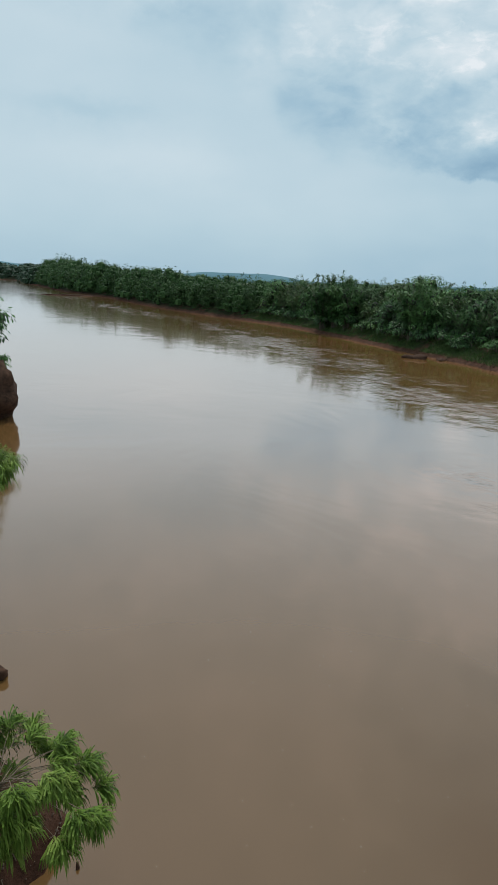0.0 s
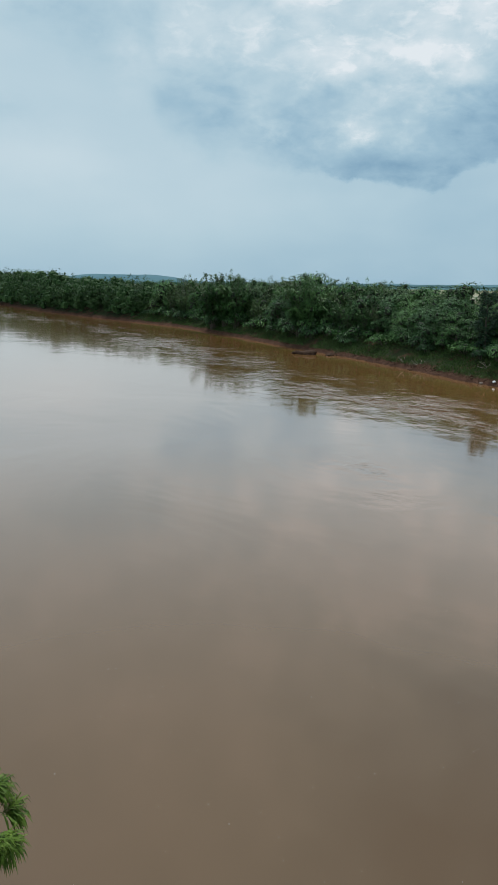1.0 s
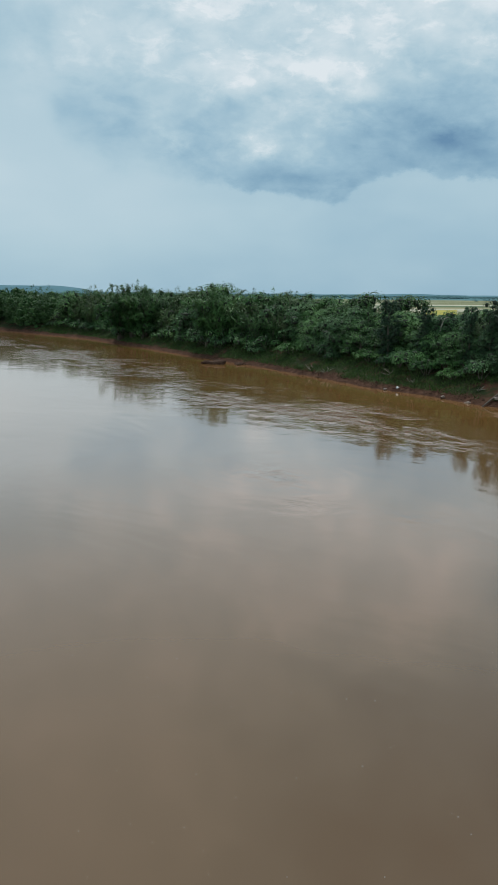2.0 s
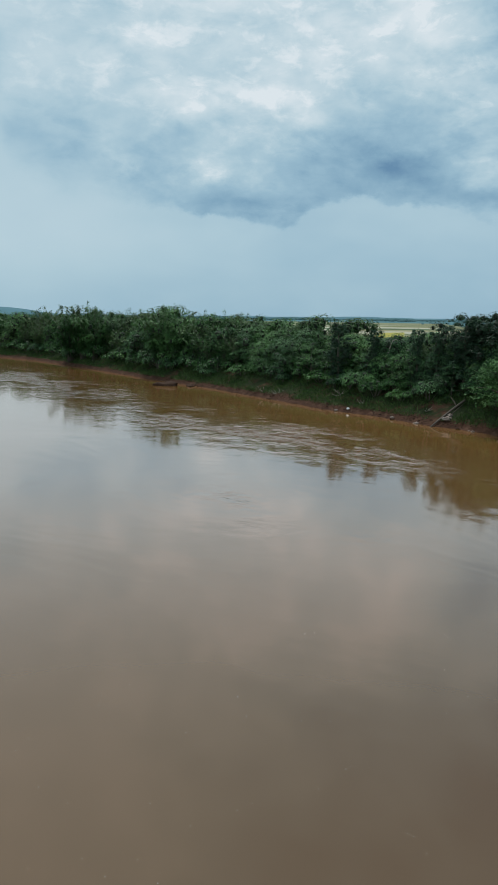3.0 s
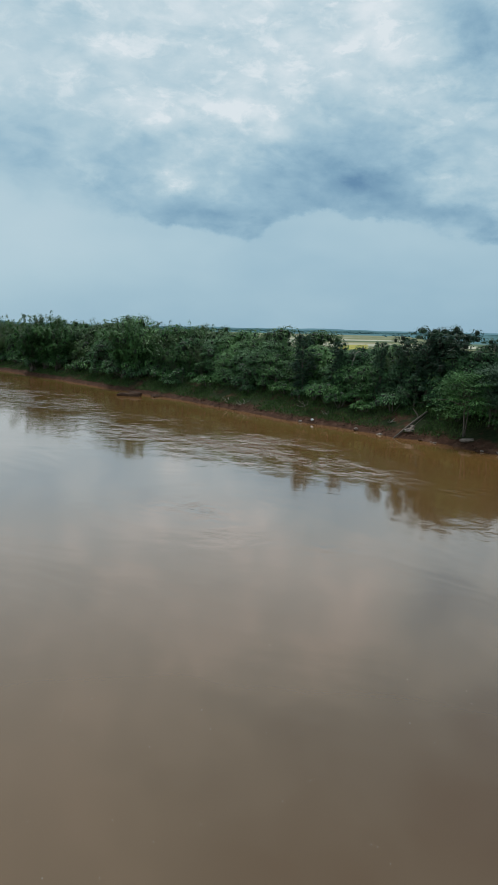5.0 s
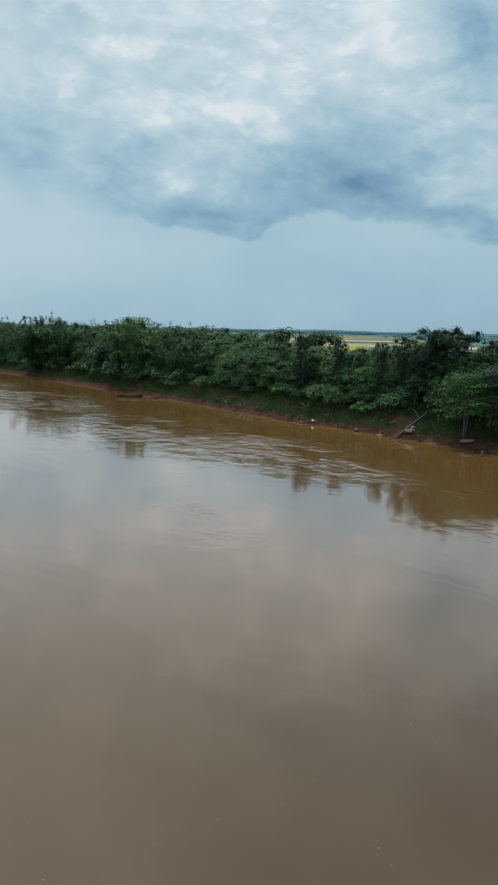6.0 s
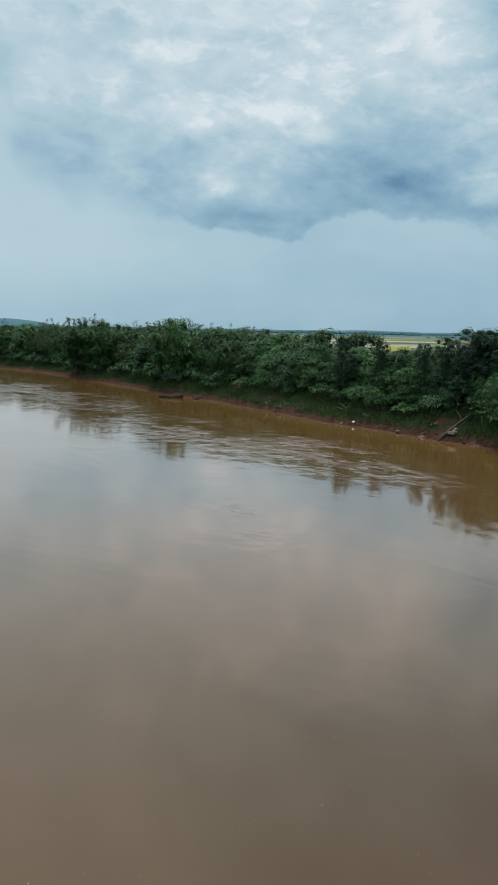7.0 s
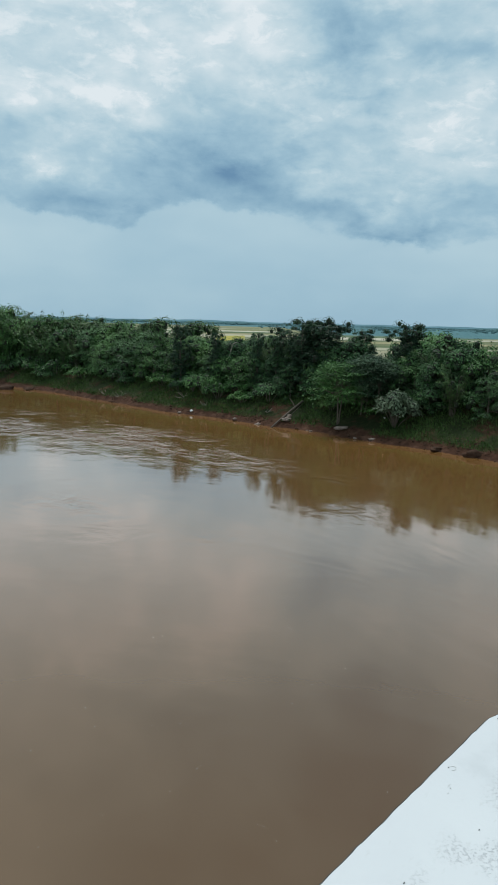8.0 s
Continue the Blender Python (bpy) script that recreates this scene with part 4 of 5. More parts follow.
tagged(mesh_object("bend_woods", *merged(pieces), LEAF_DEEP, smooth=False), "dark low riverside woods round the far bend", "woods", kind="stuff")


# trees that stand out above the thicket
for kind, bearing, dist, top, wide in ((SLIM[2], 33.8, 79, -0.37, 0.85), (SLIM[3], 35.7, 77, 0.38, 1.15), (SLIM[1], 36.6, 77.5, 0.15, 1.1), (SLIM[1], 37.7, 76, 0.45, 1.1), (SLIM[0], 40.6, 75, -0.25, 1.15), (SLIM[1], 44.0, 72, 0.33, 0.95), (SLIM[2], 32.2, 80, -0.75, 0.7), (SLIM[2], 29.0, 84, -0.8, 0.8), (SLIM[0], 47.5, 70, -0.9, 0.9), (SLIM[0], 26.2, 87, -0.3, 0.9)):
    x, y = polar(bearing, dist)
    z = float(ground_height(np.array([x]), np.array([y]))[0])
    tall = EYE[2] + dist * math.tan(radians(top)) - z
    sc = tall / HEIGHT[kind.name]
    plant_at(kind, x, y, sc * wide, rng.uniform(0, 360), 1 / wide)
plume = bamboo(24, LEAF_MID, "tall dark bamboo with upright plumes above the thicket", 8.0, 34, 120, 0.45, 0.28)
for bearing, dist, top in ((5.4, 152, 0.60), (6.3, 150, 0.66), (7.2, 146, 0.56), (12.2, 121, 0.64), (12.9, 119, 0.45)):
    x, y = polar(bearing, dist)
    z = float(ground_height(np.array([x]), np.array([y]))[0])
    plant_at(plume, x, y, (EYE[2] + dist * math.tan(radians(top)) - z) / HEIGHT[plume.name], rng.uniform(0, 360))
x, y = polar(38.75, 68.0)
plant_at(spreading_tree(61, LEAF_LIGHT, "light green spreading tree with two pale bare stems"), x, y, 1.15, 20)
# the hollow's trees and shrubs take a darker leaf colour as painted shade
shade_tree = spreading_tree(64, LEAF_DEEP, "spreading tree that roofs a bank hollow, coloured dark for shade", 5.0, 6.2)
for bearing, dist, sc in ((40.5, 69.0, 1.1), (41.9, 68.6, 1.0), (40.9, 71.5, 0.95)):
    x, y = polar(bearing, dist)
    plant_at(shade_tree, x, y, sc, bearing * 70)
for bearing, dist, sc in ((39.6, 74.0, 1.0),):
    # close growth behind the hollow
    x, y = polar(bearing, dist)
    plant_at(BROAD[4], x, y, sc, bearing * 70)
hollow = shrub(63, LEAF_DEEP, "shrub in the bank hollow, coloured dark for the shade there", 2.6, 3.2, 34, 52, 0.19)
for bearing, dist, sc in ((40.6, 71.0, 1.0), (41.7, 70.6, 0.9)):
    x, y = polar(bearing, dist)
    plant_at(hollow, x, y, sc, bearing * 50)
x, y = polar(43.2, 65.3)
plant_at(shrub(62, LEAF_GREY, "silvery grey-leaved bush low on the bank", 3.4, 3.4, 56, 48, 0.2, 0.5), x, y, 1.12, 0)

# near bank, thinly seen beside the river
BANK_TREE = [broad_tree(16, LEAF_DARK, "dark small-leaved tree overhanging the near bank", 6.5, 5.0, 90, 60, 0.24, 0.5, 0.8, 0.5), broad_tree(17, LEAF_MID, "green small-leaved tree on the near bank", 6.5, 5.0, 90, 60, 0.24, 0.5, 0.8, 0.5)]
for x, y, sc, k in ((-22.3, 50.5, 1.6, 0), (-23.0, 55, 1.5, 1), (-25.8, 61, 1.15, 0), (-31.6, 70, 1.1, 1), (-38, 80, 1.1, 0), (-47, 92, 1.1, 1), (-24.5, 47, 1.0, 1), (-29.5, 57, 1.1, 0)):
    plant_at(BANK_TREE[k], x, y, sc, rng.uniform(0, 360))

# grass and creepers on the far slope
rng = np.random.default_rng(90)
n = 100000
s, o = rng.uniform(START, np.interp(190, FAR_BANK[:, 1], ARC), n), rng.uniform(0.55, 7.5, n)
gx = np.interp(s, ARC, FAR_BANK[:, 0])
gy = np.interp(s, ARC, FAR_BANK[:, 1])
tx, ty = np.interp(s + 2, ARC, FAR_BANK[:, 0]) - gx, np.interp(s + 2, ARC, FAR_BANK[:, 1]) - gy
tl = np.hypot(tx, ty)
gx, gy = gx + ty / tl * o, gy - tx / tl * o
gz = ground_height(gx, gy)
keep = (gz > 0.45) & (np.hypot(gx - 41, gy - 59.3) > 1.6) & (np.hypot(gx - 43, gy - 51) > 2.4) & (np.sin(gx * 0.9) + np.sin(gy * 0.7 + gx * 0.3) + rng.normal(scale=0.8, size=n) > -0.9)
at = np.stack([gx, gy, gz - 0.02], 1)[keep]
n = len(at)
way = rng.normal(scale=0.6, size=(n, 3)) + np.array([0, 0, 0.7])
size = rng.uniform(0.14, 0.46, n)
tagged(mesh_object("bank_grass", *leaves(at, way, rng.normal(size=(n, 3)), size, size * 0.2), GRASS, smooth=False), "long green grass and creepers on the river slope", "grass", kind="stuff")


# ---------------------------------------------------------------- the bridge
BRIDGE_TURN = 17.9
bridge_m = pose(0.367, 0.451, 0, 0, 0, BRIDGE_TURN)


def inset(outline, d):
    """The outline, moved inwards by d (anticlockwise corners)."""
    p = np.array(outline, float)
    e = np.roll(p, -1, 0) - p
    e /= np.linalg.norm(e, axis=1, keepdims=True)
    nrm = np.stack([-e[:, 1], e[:, 0]], 1)
    both = nrm + np.roll(nrm, 1, 0)
    return p + both / np.maximum((both * nrm).sum(1, keepdims=True), 0.3) * d


def prism(outline, low, high, wide=0.0, deep=0.0):
    """An upright block from a flat anticlockwise outline; its top edge is worn off by wide and deep."""
    n = len(outline)
    verts = [(*p, low) for p in outline] + [(*p, high - deep) for p in outline]
    if wide:
        verts += [(*p, high) for p in inset(outline, wide)]
    rings = len(verts) // n
    faces = [tuple(range(n))[::-1], tuple(range((rings - 1) * n, rings * n))]
    for k in range(rings - 1):
        for j in range(n):
            a, b = k * n + j, k * n + (j + 1) % n
            faces.append((a, b, b + n, a + n))
    return verts, faces


def box(x0, y0, x1, y1):
    return [(x0, y0), (x1, y0), (x1, y1), (x0, y1)]


# parapet: x along the bridge, y out over the water, measured from the coping's outer edge
bridge = thing("road_bridge", "concrete road bridge with a whitewashed parapet over the river", "bridge")
bridge.matrix_basis = bridge_m
mesh_object("deck", *prism(box(-30, -7.6, 70, -0.06), 7.5, 8.5), CONCRETE, bridge, False)
mesh_object("roadway", *prism(box(-30, -6.2, 70, -1.5), 8.5, 8.55), ASPHALT, bridge, False)
mesh_object("parapet_wall", *prism(box(-30, -0.33, 70, -0.05), 8.5, 9.38), WHITEWASH, bridge, False)
mesh_object("parapet_wall", *prism(box(-30, -7.55, 70, -7.27), 8.5, 9.38), WHITEWASH, bridge, False)
for x in (-2.0, 22.0, 44.0):
    mesh_object("pier", *prism(box(x - 0.6, -7.0, x + 0.6, -0.6), -3.0, 7.5), CONCRETE, bridge, False)
rng = np.random.default_rng(8)
edge_x = np.linspace(0.384, -0.5, 90)
edge_y = 0.0004 - 0.0003 * np.sin(edge_x * 71) - 0.0003 * np.sin(edge_x * 163 + 1) - np.abs(rng.normal(scale=0.0002, size=90)) - 0.0007 * np.exp(-((edge_x - 0.12) / 0.004) ** 2) - 0.0010 * np.exp(-((edge_x - 0.052) / 0.005) ** 2)
outline = [(-30, -0.42), (0.438, -0.42), (0.438, -0.0125), (0.398, -0.0045), *zip(edge_x, edge_y), (-30, 0.0)]
verts, faces = prism(outline, 9.38, 9.5, 0.0021, 0.0014)
coping = mesh_object("coping", verts, faces, WHITEWASH, bridge, False, "whitewashed concrete coping slab, chipped along its edge")
# side faces and worn-off top edge get the dark material
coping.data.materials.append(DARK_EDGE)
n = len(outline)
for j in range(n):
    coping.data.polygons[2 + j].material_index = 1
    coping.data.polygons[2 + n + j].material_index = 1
mesh_object("coping", *prism(box(0.442, -0.42, 70, -0.014), 9.38, 9.497, 0.003, 0.002), WHITEWASH, bridge, False)


def chip(x, y, size, seed):
    """A small dark flake on the coping."""
    r = np.random.default_rng(seed)
    a = np.sort(r.uniform(0, 2 * math.pi, 9))
    q = size * r.uniform(0.3, 1.0, 9)
    ring = [(x + q[i] * math.cos(a[i]), y + 0.5 * q[i] * math.sin(a[i])) for i in range(9)]
    mesh_object("flake", *prism(ring, 9.4995, 9.5012, 0.0004, 0.0004), DARK_EDGE, coping, False, "small dark flake of dirt")


for x, y, size, seed in ((0.247, -0.0105, 0.0015, 1), (0.390, -0.012, 0.003, 2), (0.262, -0.108, 0.003, 3), (0.212, -0.029, 0.0007, 4), (0.17, -0.080, 0.0011, 5), (0.205, -0.090, 0.0009, 6), (0.202, -0.031, 0.0006, 7), (0.055, -0.058, 0.0016, 8)):
    chip(x, y, size, seed)


def scratch(x, y, radius, start, stop, width):
    """A fine curved score mark in the paint."""
    angles = np.linspace(radians(start), radians(stop), 14)
    outer = [(x + radius * math.cos(a), y + 0.8 * radius * math.sin(a)) for a in angles]
    inner = [(x + (radius - width) * math.cos(a), y + 0.8 * (radius - width) * math.sin(a)) for a in angles[::-1]]
    mesh_object("scratch", *prism(outer + inner, 9.4995, 9.5003), CONCRETE, coping, False, "fine curved scratch in the paint")


scratch(0.249, -0.0150, 0.0042, -170, 80, 0.0003)
scratch(0.216, -0.030, 0.006, 60, 120, 0.0003)

# ---------------------------------------------------------------- near bank
def ground_at(x, y):
    return float(ground_height(np.array([x]), np.array([y]))[0])


def hanging(at, way, length, width, fall):
    """Long narrow leaves in three joints that arch over and hang."""
    down = np.array([0, 0, -1.0])
    way = unit(way)
    length, width = np.broadcast_to(length, len(at))[:, None], np.broadcast_to(width, len(at))[:, None]
    w2, w3 = unit(way + down * fall * 0.7), unit(way * 0.6 + down * fall * 1.6)
    p1 = at + way * length * 0.3
    p2 = p1 + w2 * length * 0.36
    p3 = p2 + w3 * length * 0.34
    side = unit(np.cross(way, down) + 1e-4)
    v = np.stack([at, p1 - side * width * 0.42, p1 + side * width * 0.42, p2 - side * width * 0.5, p2 + side * width * 0.5, p3], 1)
    k = 6 * np.arange(len(at))
    f = np.concatenate([np.stack(q, 1) for q in ((k, k + 1, k + 2), (k + 1, k + 3, k + 4), (k + 1, k + 4, k + 2), (k + 3, k + 5, k + 4))])
    return v.reshape(-1, 3), f


def drooping_tree(base, label, seed, hub, size, tips, count, leaf_long, leaf):
    """A young tree whose shoots end in dense bunches of long narrow hanging leaves. size: reach along x, y, z."""
    rng = np.random.default_rng(seed)
    ob = thing("young_tree", label, "tree", "young trees on the near bank")
    ob.matrix_basis = pose(*base)
    hub = np.array(hub)
    tubes = [tube([(0, 0, -0.5), hub * np.array([0.4, 0.4, 0.5]), hub], [0.07, 0.055, 0.04], 7)]
    pieces = []
    for k in range(tips):
        a, up = -2.2 + 4.4 * ((k * 0.618) % 1.0), -0.62 + 1.52 * (k + rng.random()) / tips
        reach = math.sqrt(max(0.05, 1 - up * up * 0.75)) * rng.uniform(0.55, 1.0)
        out = np.array([math.cos(a), math.sin(a), 0])
        tip = hub + np.array([math.cos(a) * size[0] * reach, math.sin(a) * size[1] * reach, up * size[2]])
        if k % 3 == 0:
            tubes.append(limb(rng, hub + rng.normal(scale=0.05, size=3), tip, 0.012, 0.14))
        else:
            # a thin side shoot
            tubes.append(tube([hub, hub + (tip - hub) * 0.55 + np.array([0, 0, 0.12]), tip], [0.006, 0.005, 0.003], 4))
        back = rng.uniform(0, 0.4, count) ** 1.3 * leaf_long * 1.5
        ang = rng.uniform(0, 2 * math.pi, count)
        side = np.cross(out, [0, 0, 1.0])
        at = tip - out * back[:, None] + rng.normal(scale=0.03, size=(count, 3))
        way = out * rng.uniform(0.2, 0.9, (count, 1)) + side * np.cos(ang)[:, None] * 0.75 + np.array([0, 0, 1.0]) * (np.sin(ang)[:, None] * 0.45 + 0.12)
        s = leaf_long * rng.uniform(0.7, 1.2, count)
        pieces.append(hanging(at, way, s, s * 0.055, rng.uniform(0.5, 1.3, (count, 1))))
    mesh_object("trunk", *joined_tubes(tubes), TWIG, ob)
    mesh_object("crown", *merged(pieces), leaf, ob, smooth=False)
    return ob


drooping_tree((-3.9, 9.25, ground_at(-3.9, 9.25)), "young tree with drooping bright green leaves on the near bank", 101, (0.32, 0.12, 1.42), (1.85, 1.35, 0.6), 38, 135, 0.39, LEAF_NEAR)
drooping_tree((-5.9, 12.6, ground_at(-5.9, 12.6)), "tall thin tree with arching green fronds over the near bank", 102, (0.35, 0.0, 4.75), (1.6, 1.2, 0.3), 26, 110, 0.34, LEAF_NEAR)
plant_at(SHRUB[0], -19.6, 53.0, 1.2, 70)
plant_at(SHRUB[0], -6.6, 10.6, 0.8, 70)

rng = np.random.default_rng(104)
n = 2600
x, y = rng.uniform(-9, -3, n), rng.uniform(7, 20, n)
z = ground_height(x, y)
inl = inland(x, y, NEAR_BANK, 1)
keep = (inl > 0.9) & (inl < 5) & (z > 0.9)
at = np.stack([x, y, z - 0.02], 1)[keep]
n = len(at)
size = rng.uniform(0.12, 0.4, n)
tagged(mesh_object("near_bank_grass", *leaves(at, rng.normal(scale=0.5, size=(n, 3)) + np.array([0, 0, 0.8]), rng.normal(size=(n, 3)), size, size * 0.12), GRASS, smooth=False), "sparse grass on the red earth of the near bank", "grass", kind="stuff")


# clods, roots and stones on the near slope
rng = np.random.default_rng(105)
verts, faces = [], []
OCTA = [(0, 2, 4), (2, 1, 4), (1, 3, 4), (3, 0, 4), (2, 0, 5), (1, 2, 5), (3, 1, 5), (0, 3, 5)]
for _ in range(2600):
    x, y = rng.uniform(-7.5, -2.4), rng.uniform(7.5, 13.5)
    inl = float(inland(np.array([x]), np.array([y]), NEAR_BANK, 1)[0])
    if not -0.12 < inl < 3.2 or rng.random() < 0.25 * inl:
        continue
    r, z, b = rng.uniform(0.015, 0.06) * (1.5 if rng.random() < 0.08 else 1.0), max(ground_at(x, y), -0.01), len(verts)
    turn, flat_ = rng.uniform(0, 6.3), rng.uniform(0.35, 0.8)
    for px, py, pz in ((1, 0, 0), (-1, 0, 0), (0, 1, 0), (0, -1, 0), (0, 0, 1), (0, 0, -1)):
        k = r * rng.uniform(0.6, 1.3)
        verts.append((x + k * (px * math.cos(turn) - py * 0.7 * math.sin(turn)), y + k * (px * math.sin(turn) + py * 0.7 * math.cos(turn)), z + k * pz * flat_))
    faces += [tuple(b + i for i in q) for q in OCTA]
tagged(mesh_object("bank_rubble", verts, faces, EARTH, smooth=False), "grey-brown clods and stones strewn on the near bank", "rubble", kind="stuff")
verts, faces = [], []
for _ in range(170):
    x, y = rng.uniform(-6.0, -2.8), rng.uniform(8.2, 12.5)
    inl = float(inland(np.array([x]), np.array([y]), NEAR_BANK, 1)[0])
    if not 0.02 < inl < 2.2:
        continue
    a, l = rng.uniform(0, 6.3), rng.uniform(0.15, 0.6)
    pts = []
    for k in range(4):
        qx, qy = x + math.cos(a) * l * k / 3 + rng.normal(scale=0.03), y + math.sin(a) * l * k / 3 + rng.normal(scale=0.03)
        pts.append((qx, qy, max(ground_at(qx, qy), -0.02) + 0.015 + rng.uniform(0, 0.04)))
    v, f = tube(pts, [0.012, 0.011, 0.009, 0.005], 4)
    faces += [tuple(i + len(verts) for i in q) for q in f]
    verts += v
tagged(mesh_object("bank_roots", verts, faces, TWIG), "thin dry roots and twigs on the near bank", "roots", kind="stuff")


# ---------------------------------------------------------------- rocks, driftwood, litter
def boulder(name, label, category, x, y, size, mat, seed, sink=0.3, group=""):
    """A worn lump, its outline pushed about by noise. size: three half-axes."""
    bm = bmesh.new()
    bmesh.ops.create_icosphere(bm, subdivisions=3, radius=1)
    off = Vector((seed * 3.1, seed * 1.7, seed))
    for v in bm.verts:
        k = 1 + 0.5 * noise.noise(v.co * 1.3 + off) + 0.36 * noise.noise(v.co * 2.9 + off) + 0.18 * noise.noise(v.co * 6.5 + off)
        v.co = Vector((v.co.x * size[0], v.co.y * size[1], v.co.z * size[2])) * k
    me = bpy.data.meshes.new(name)
    bm.to_mesh(me)
    bm.free()
    me.materials.append(mat)
    me.polygons.foreach_set("use_smooth", [True] * len(me.polygons))
    ob = new(name, me)
    z = max(ground_at(x, y), -0.1)
    ob.matrix_basis = pose(x, y, z + size[2] * (1 - 2 * sink) * 0.5, 0, 0, seed * 47)
    return tagged(ob, label, category, group)


boulder("mud_mound", "dark mud mound standing in the shallow water", "mud", 23.0, 103.2, (1.7, 0.7, 0.55), MUD_ROCK, 3)
boulder("mud_mound", "low brown mud hump at the waterline", "mud", 26.6, 101.8, (1.2, 0.5, 0.35), MUD_ROCK, 5)
# added flat lump, stands in for the bank's dark edge and its reflection
boulder("dark_bank_strip", "low dark strip added for the far bank's lower edge and reflection", "mud", -86.0, 350.0, (13.0, 3.0, 0.5), MUD_ROCK, 0)
boulder("mud_mound", "brown lump of earth beside the near bank", "mud", -6.33, 16.5, (0.36, 0.36, 0.38), MUD_ROCK, 9)
boulder("mud_mound", "rounded dark earth mound at the near waterline", "mud", -18.25, 49.4, (2.1, 1.9, 2.2), MUD_ROCK, 15)
boulder("waterside_rock", "dark rock lying at the edge of the far bank", "rock", 44.6, 38.2, (0.9, 0.4, 0.3), MUD_ROCK, 7, group="rocks at the waterline")
boulder("waterside_rock", "dark flat rock at the foot of the bank", "rock", 43.9, 41.6, (0.8, 0.3, 0.18), MUD_ROCK, 8, group="rocks at the waterline")
boulder("waterside_rock", "pale flat rock slab at the water's edge", "rock", 42.2, 51.8, (0.85, 0.4, 0.18), PALE_ROCK, 11, group="rocks at the waterline")
boulder("waterside_rock", "pale worn stone beside the fallen trunk", "rock", 40.3, 58.2, (0.6, 0.4, 0.22), PALE_ROCK, 12, group="rocks at the waterline")
boulder("waterside_rock", "small pale stone beside the fallen trunk", "rock", 40.9, 58.6, (0.3, 0.25, 0.18), PALE_ROCK, 13, group="rocks at the waterline")
# clods, stones and roots along the far waterline
rng = np.random.default_rng(119)
verts, faces = [], []
for _ in range(1900):
    s = float(np.interp(rng.uniform(30, 118), FAR_BANK[:, 1], ARC))
    x, y = bank_spot(s, abs(rng.normal(scale=0.9)) + 0.02)
    z = ground_at(x, y)
    if z < -0.08 or z > 1.6:
        continue
    r, b, turn, flat_ = rng.uniform(0.05, 0.17) * rng.choice([0.6, 1.0, 1.7], p=[0.5, 0.4, 0.1]), len(verts), rng.uniform(0, 6.3), rng.uniform(0.3, 0.7)
    for px, py, pz in ((1, 0, 0), (-1, 0, 0), (0, 1, 0), (0, -1, 0), (0, 0, 1), (0, 0, -1)):
        k = r * rng.uniform(0.5, 1.4)
        verts.append((x + k * (px * math.cos(turn) - py * 0.6 * math.sin(turn)), y + k * (px * math.sin(turn) + py * 0.6 * math.cos(turn)), z + k * pz * flat_))
    faces += [tuple(b + i for i in q) for q in OCTA]
tagged(mesh_object("waterline_clods", verts, faces, MUD_ROCK, smooth=False), "dark reddish clods and stones along the far waterline", "clods", kind="stuff")
rng = np.random.default_rng(120)
for k in range(11):
    s = float(np.interp(rng.uniform(44, 74), FAR_BANK[:, 1], ARC))
    x, y = bank_spot(s, rng.uniform(0.05, 0.5))
    r = rng.uniform(0.10, 0.26)
    boulder("waterside_rock", "small weathered stone on the muddy waterline", "rock", x, y, (r * 1.5, r, r * 0.6), PALE_ROCK if k % 3 else MUD_ROCK, 20 + k, group="rocks at the waterline")
boulder("white_bag", "crumpled white plastic bag on the mud", "litter", 35.75, 69.9, (0.18, 0.15, 0.12), WHITE_CLOTH, 41, 0.1)
boulder("white_bag", "scrap of white plastic on the bank", "litter", 45.0, 49.3, (0.10, 0.08, 0.07), WHITE_CLOTH, 42, 0.1)


def fallen_trunk():
    ob = thing("fallen_trunk", "bare fallen tree trunk leaning from the bank into the water", "log")
    mesh_object("trunk", *tube([(37.9, 57.9, -0.3), (39.5, 58.4, 0.55), (41.3, 59.0, 1.4), (43.2, 59.6, 2.25)], [0.075, 0.095, 0.105, 0.11], 9), LOGWOOD, ob)
    mesh_object("branch", *tube([(39.2, 58.15, -0.05), (40.3, 58.45, 0.62), (41.6, 58.85, 1.3), (42.9, 59.3, 1.95)], [0.02, 0.03, 0.035, 0.03], 7), LOGWOOD, ob)
    mesh_object("branch", *tube([(42.0, 59.2, 1.6), (42.3, 60.0, 2.0), (42.3, 60.7, 2.5)], [0.06, 0.05, 0.03], 6), LOGWOOD, ob)


fallen_trunk()


def dead_branch(x, y, spread_, seed, label, lift=0.0):
    """A bleached, forked branch."""
    r = np.random.default_rng(seed)
    ob = thing("dead_branch", label, "branch", "dead branches on the bank")
    z = ground_at(x, y) + lift
    ob.matrix_basis = pose(x, y, z, 0, 0, r.uniform(0, 360))
    for k in range(5):
        a, l = r.uniform(0, 2 * math.pi), spread_ * r.uniform(0.6, 1.1)
        tip = np.array([math.cos(a) * l, math.sin(a) * l, l * r.uniform(0.1, 0.8)])
        mid = tip * 0.5 + r.normal(scale=0.12, size=3) * spread_
        mesh_object("twig", *tube([(0, 0, -0.1), mid, tip], [0.034, 0.024, 0.009], 5), DEADWOOD, ob)


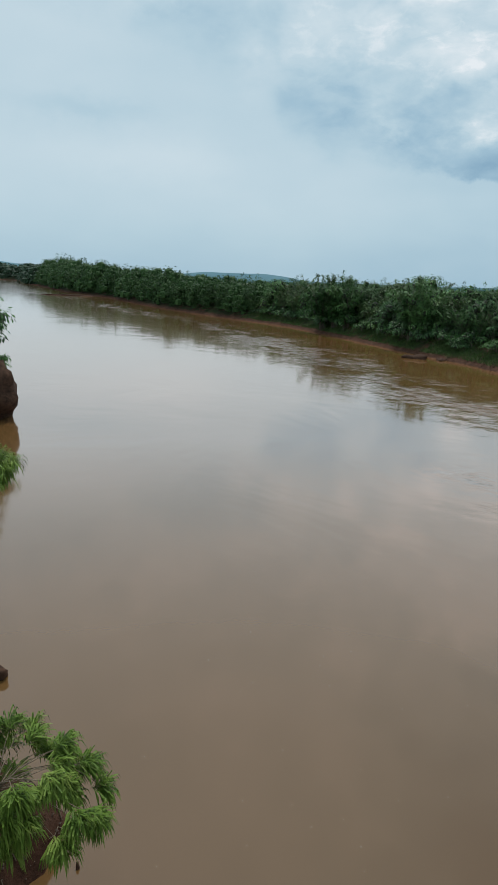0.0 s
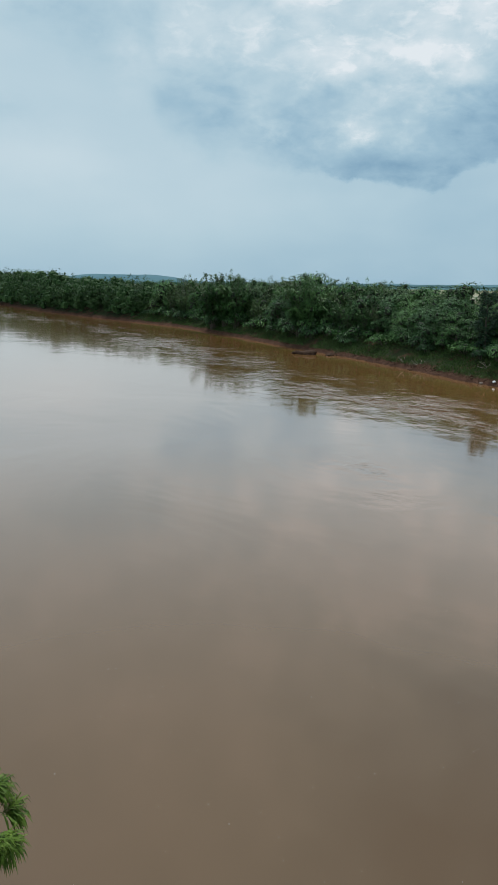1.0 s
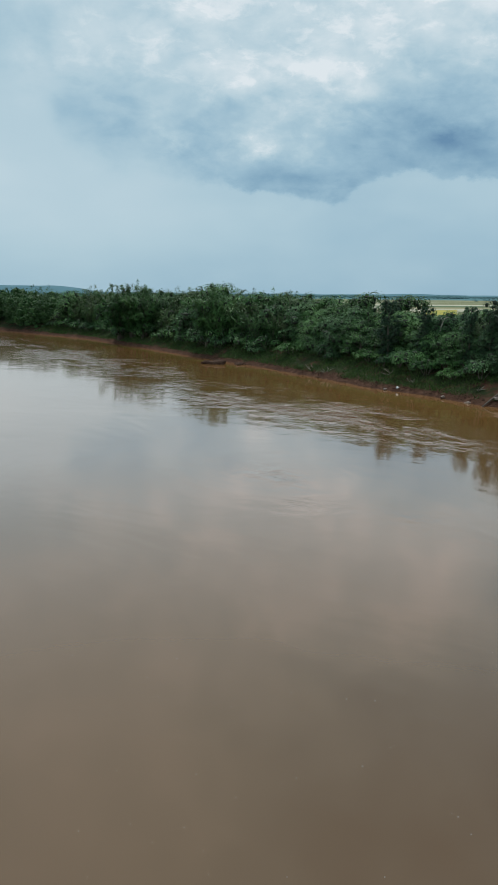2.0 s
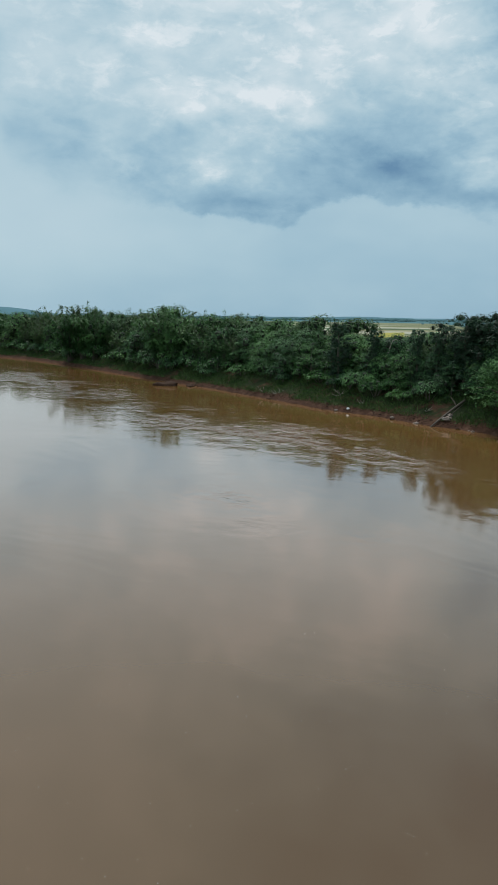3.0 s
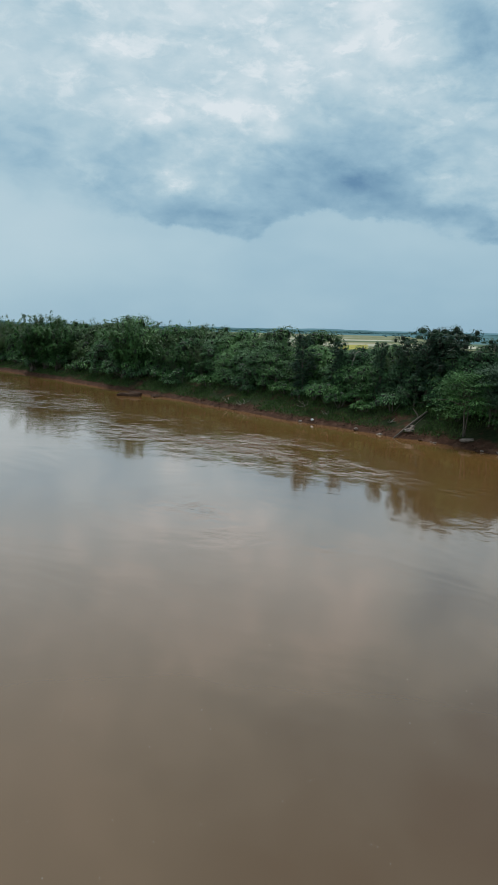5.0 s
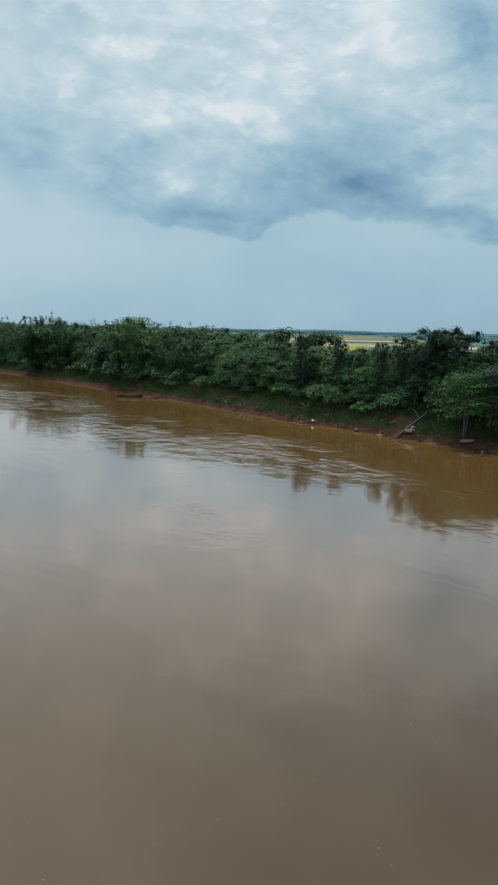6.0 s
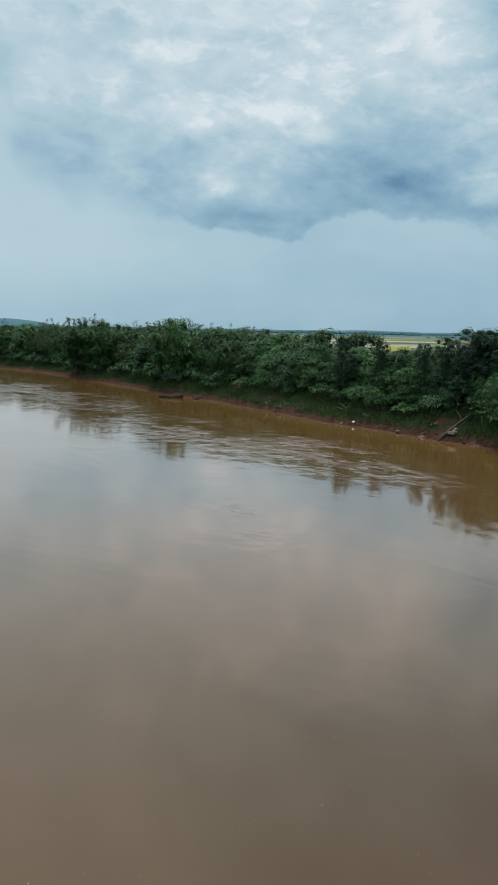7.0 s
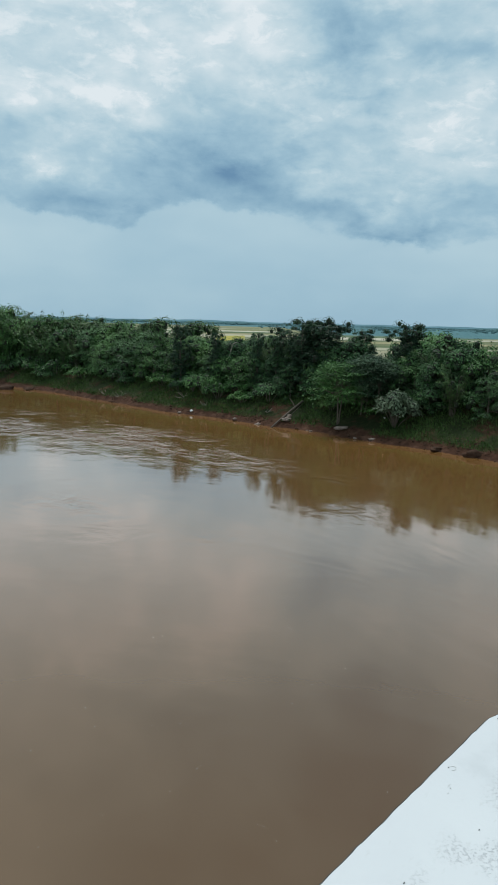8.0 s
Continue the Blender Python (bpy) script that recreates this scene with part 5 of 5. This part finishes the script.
for x, y, sp, seed, lab in ((32.3, 86.5, 1.5, 1, "bleached dead branches lying on the grassy slope"), (33.0, 83.8, 1.1, 2, "pale dead twigs at the foot of the thicket"), (37.4, 69.5, 0.9, 3, "dry grey driftwood caught on the bank"), (36.9, 74.0, 1.0, 4, "dry pale branch on the bank slope"), (40.3, 61.8, 0.8, 5, "broken pale branch beside the fallen trunk")):
    dead_branch(x, y, sp, seed, lab)


def dead_snag():
    """A pale, leafless tree top standing out of the thicket."""
    x, y = polar(30.1, 83.5)
    z = ground_at(x, y)
    ob = thing("dead_tree", "pale leafless dead tree standing among the green crowns", "tree")
    ob.matrix_basis = pose(x, y, z)
    mesh_object("trunk", *tube([(0, 0, -0.4), (0.1, 0, 1.6), (-0.2, 0, 3.0), (0.05, 0, 3.8), (0.35, 0, 4.6)], [0.13, 0.11, 0.09, 0.075, 0.05], 7), DEADWOOD, ob)
    mesh_object("branch", *tube([(0.05, 0, 3.8), (0.15, 0, 4.3), (-0.05, 0, 4.7)], [0.05, 0.04, 0.02], 5), DEADWOOD, ob)
    mesh_object("branch", *tube([(0.3, 0, 4.5), (0.8, 0.1, 4.75), (1.2, 0.2, 4.6)], [0.04, 0.03, 0.015], 5), DEADWOOD, ob)


dead_snag()


def driftwood_stub():
    ob = thing("driftwood_stub", "short dark stick standing out of the brown water", "stick")
    mesh_object("stem", *tube([(-2.70, 10.52, -0.3), (-2.69, 10.54, 0.03), (-2.70, 10.56, 0.12)], [0.035, 0.035, 0.02], 7), MUD_ROCK, ob)


driftwood_stub()

# flecks of foam drifting on the water
rng = np.random.default_rng(130)
verts, faces = [], []
for _ in range(60):
    x, y = rng.uniform(-2, 14), rng.uniform(9, 20)
    r = rng.uniform(0.005, 0.011)
    b = len(verts)
    for j in range(6):
        a = j * math.pi / 3 + rng.uniform(-0.3, 0.3)
        verts.append((x + r * math.cos(a), y + r * math.sin(a), 0.002))
    verts.append((x, y, 0.010))
    faces += [(b + j, b + (j + 1) % 6, b + 6) for j in range(6)]
tagged(mesh_object("foam_flecks", verts, faces, WHITE_CLOTH), "tiny white flecks of foam on the water", "foam", kind="stuff")
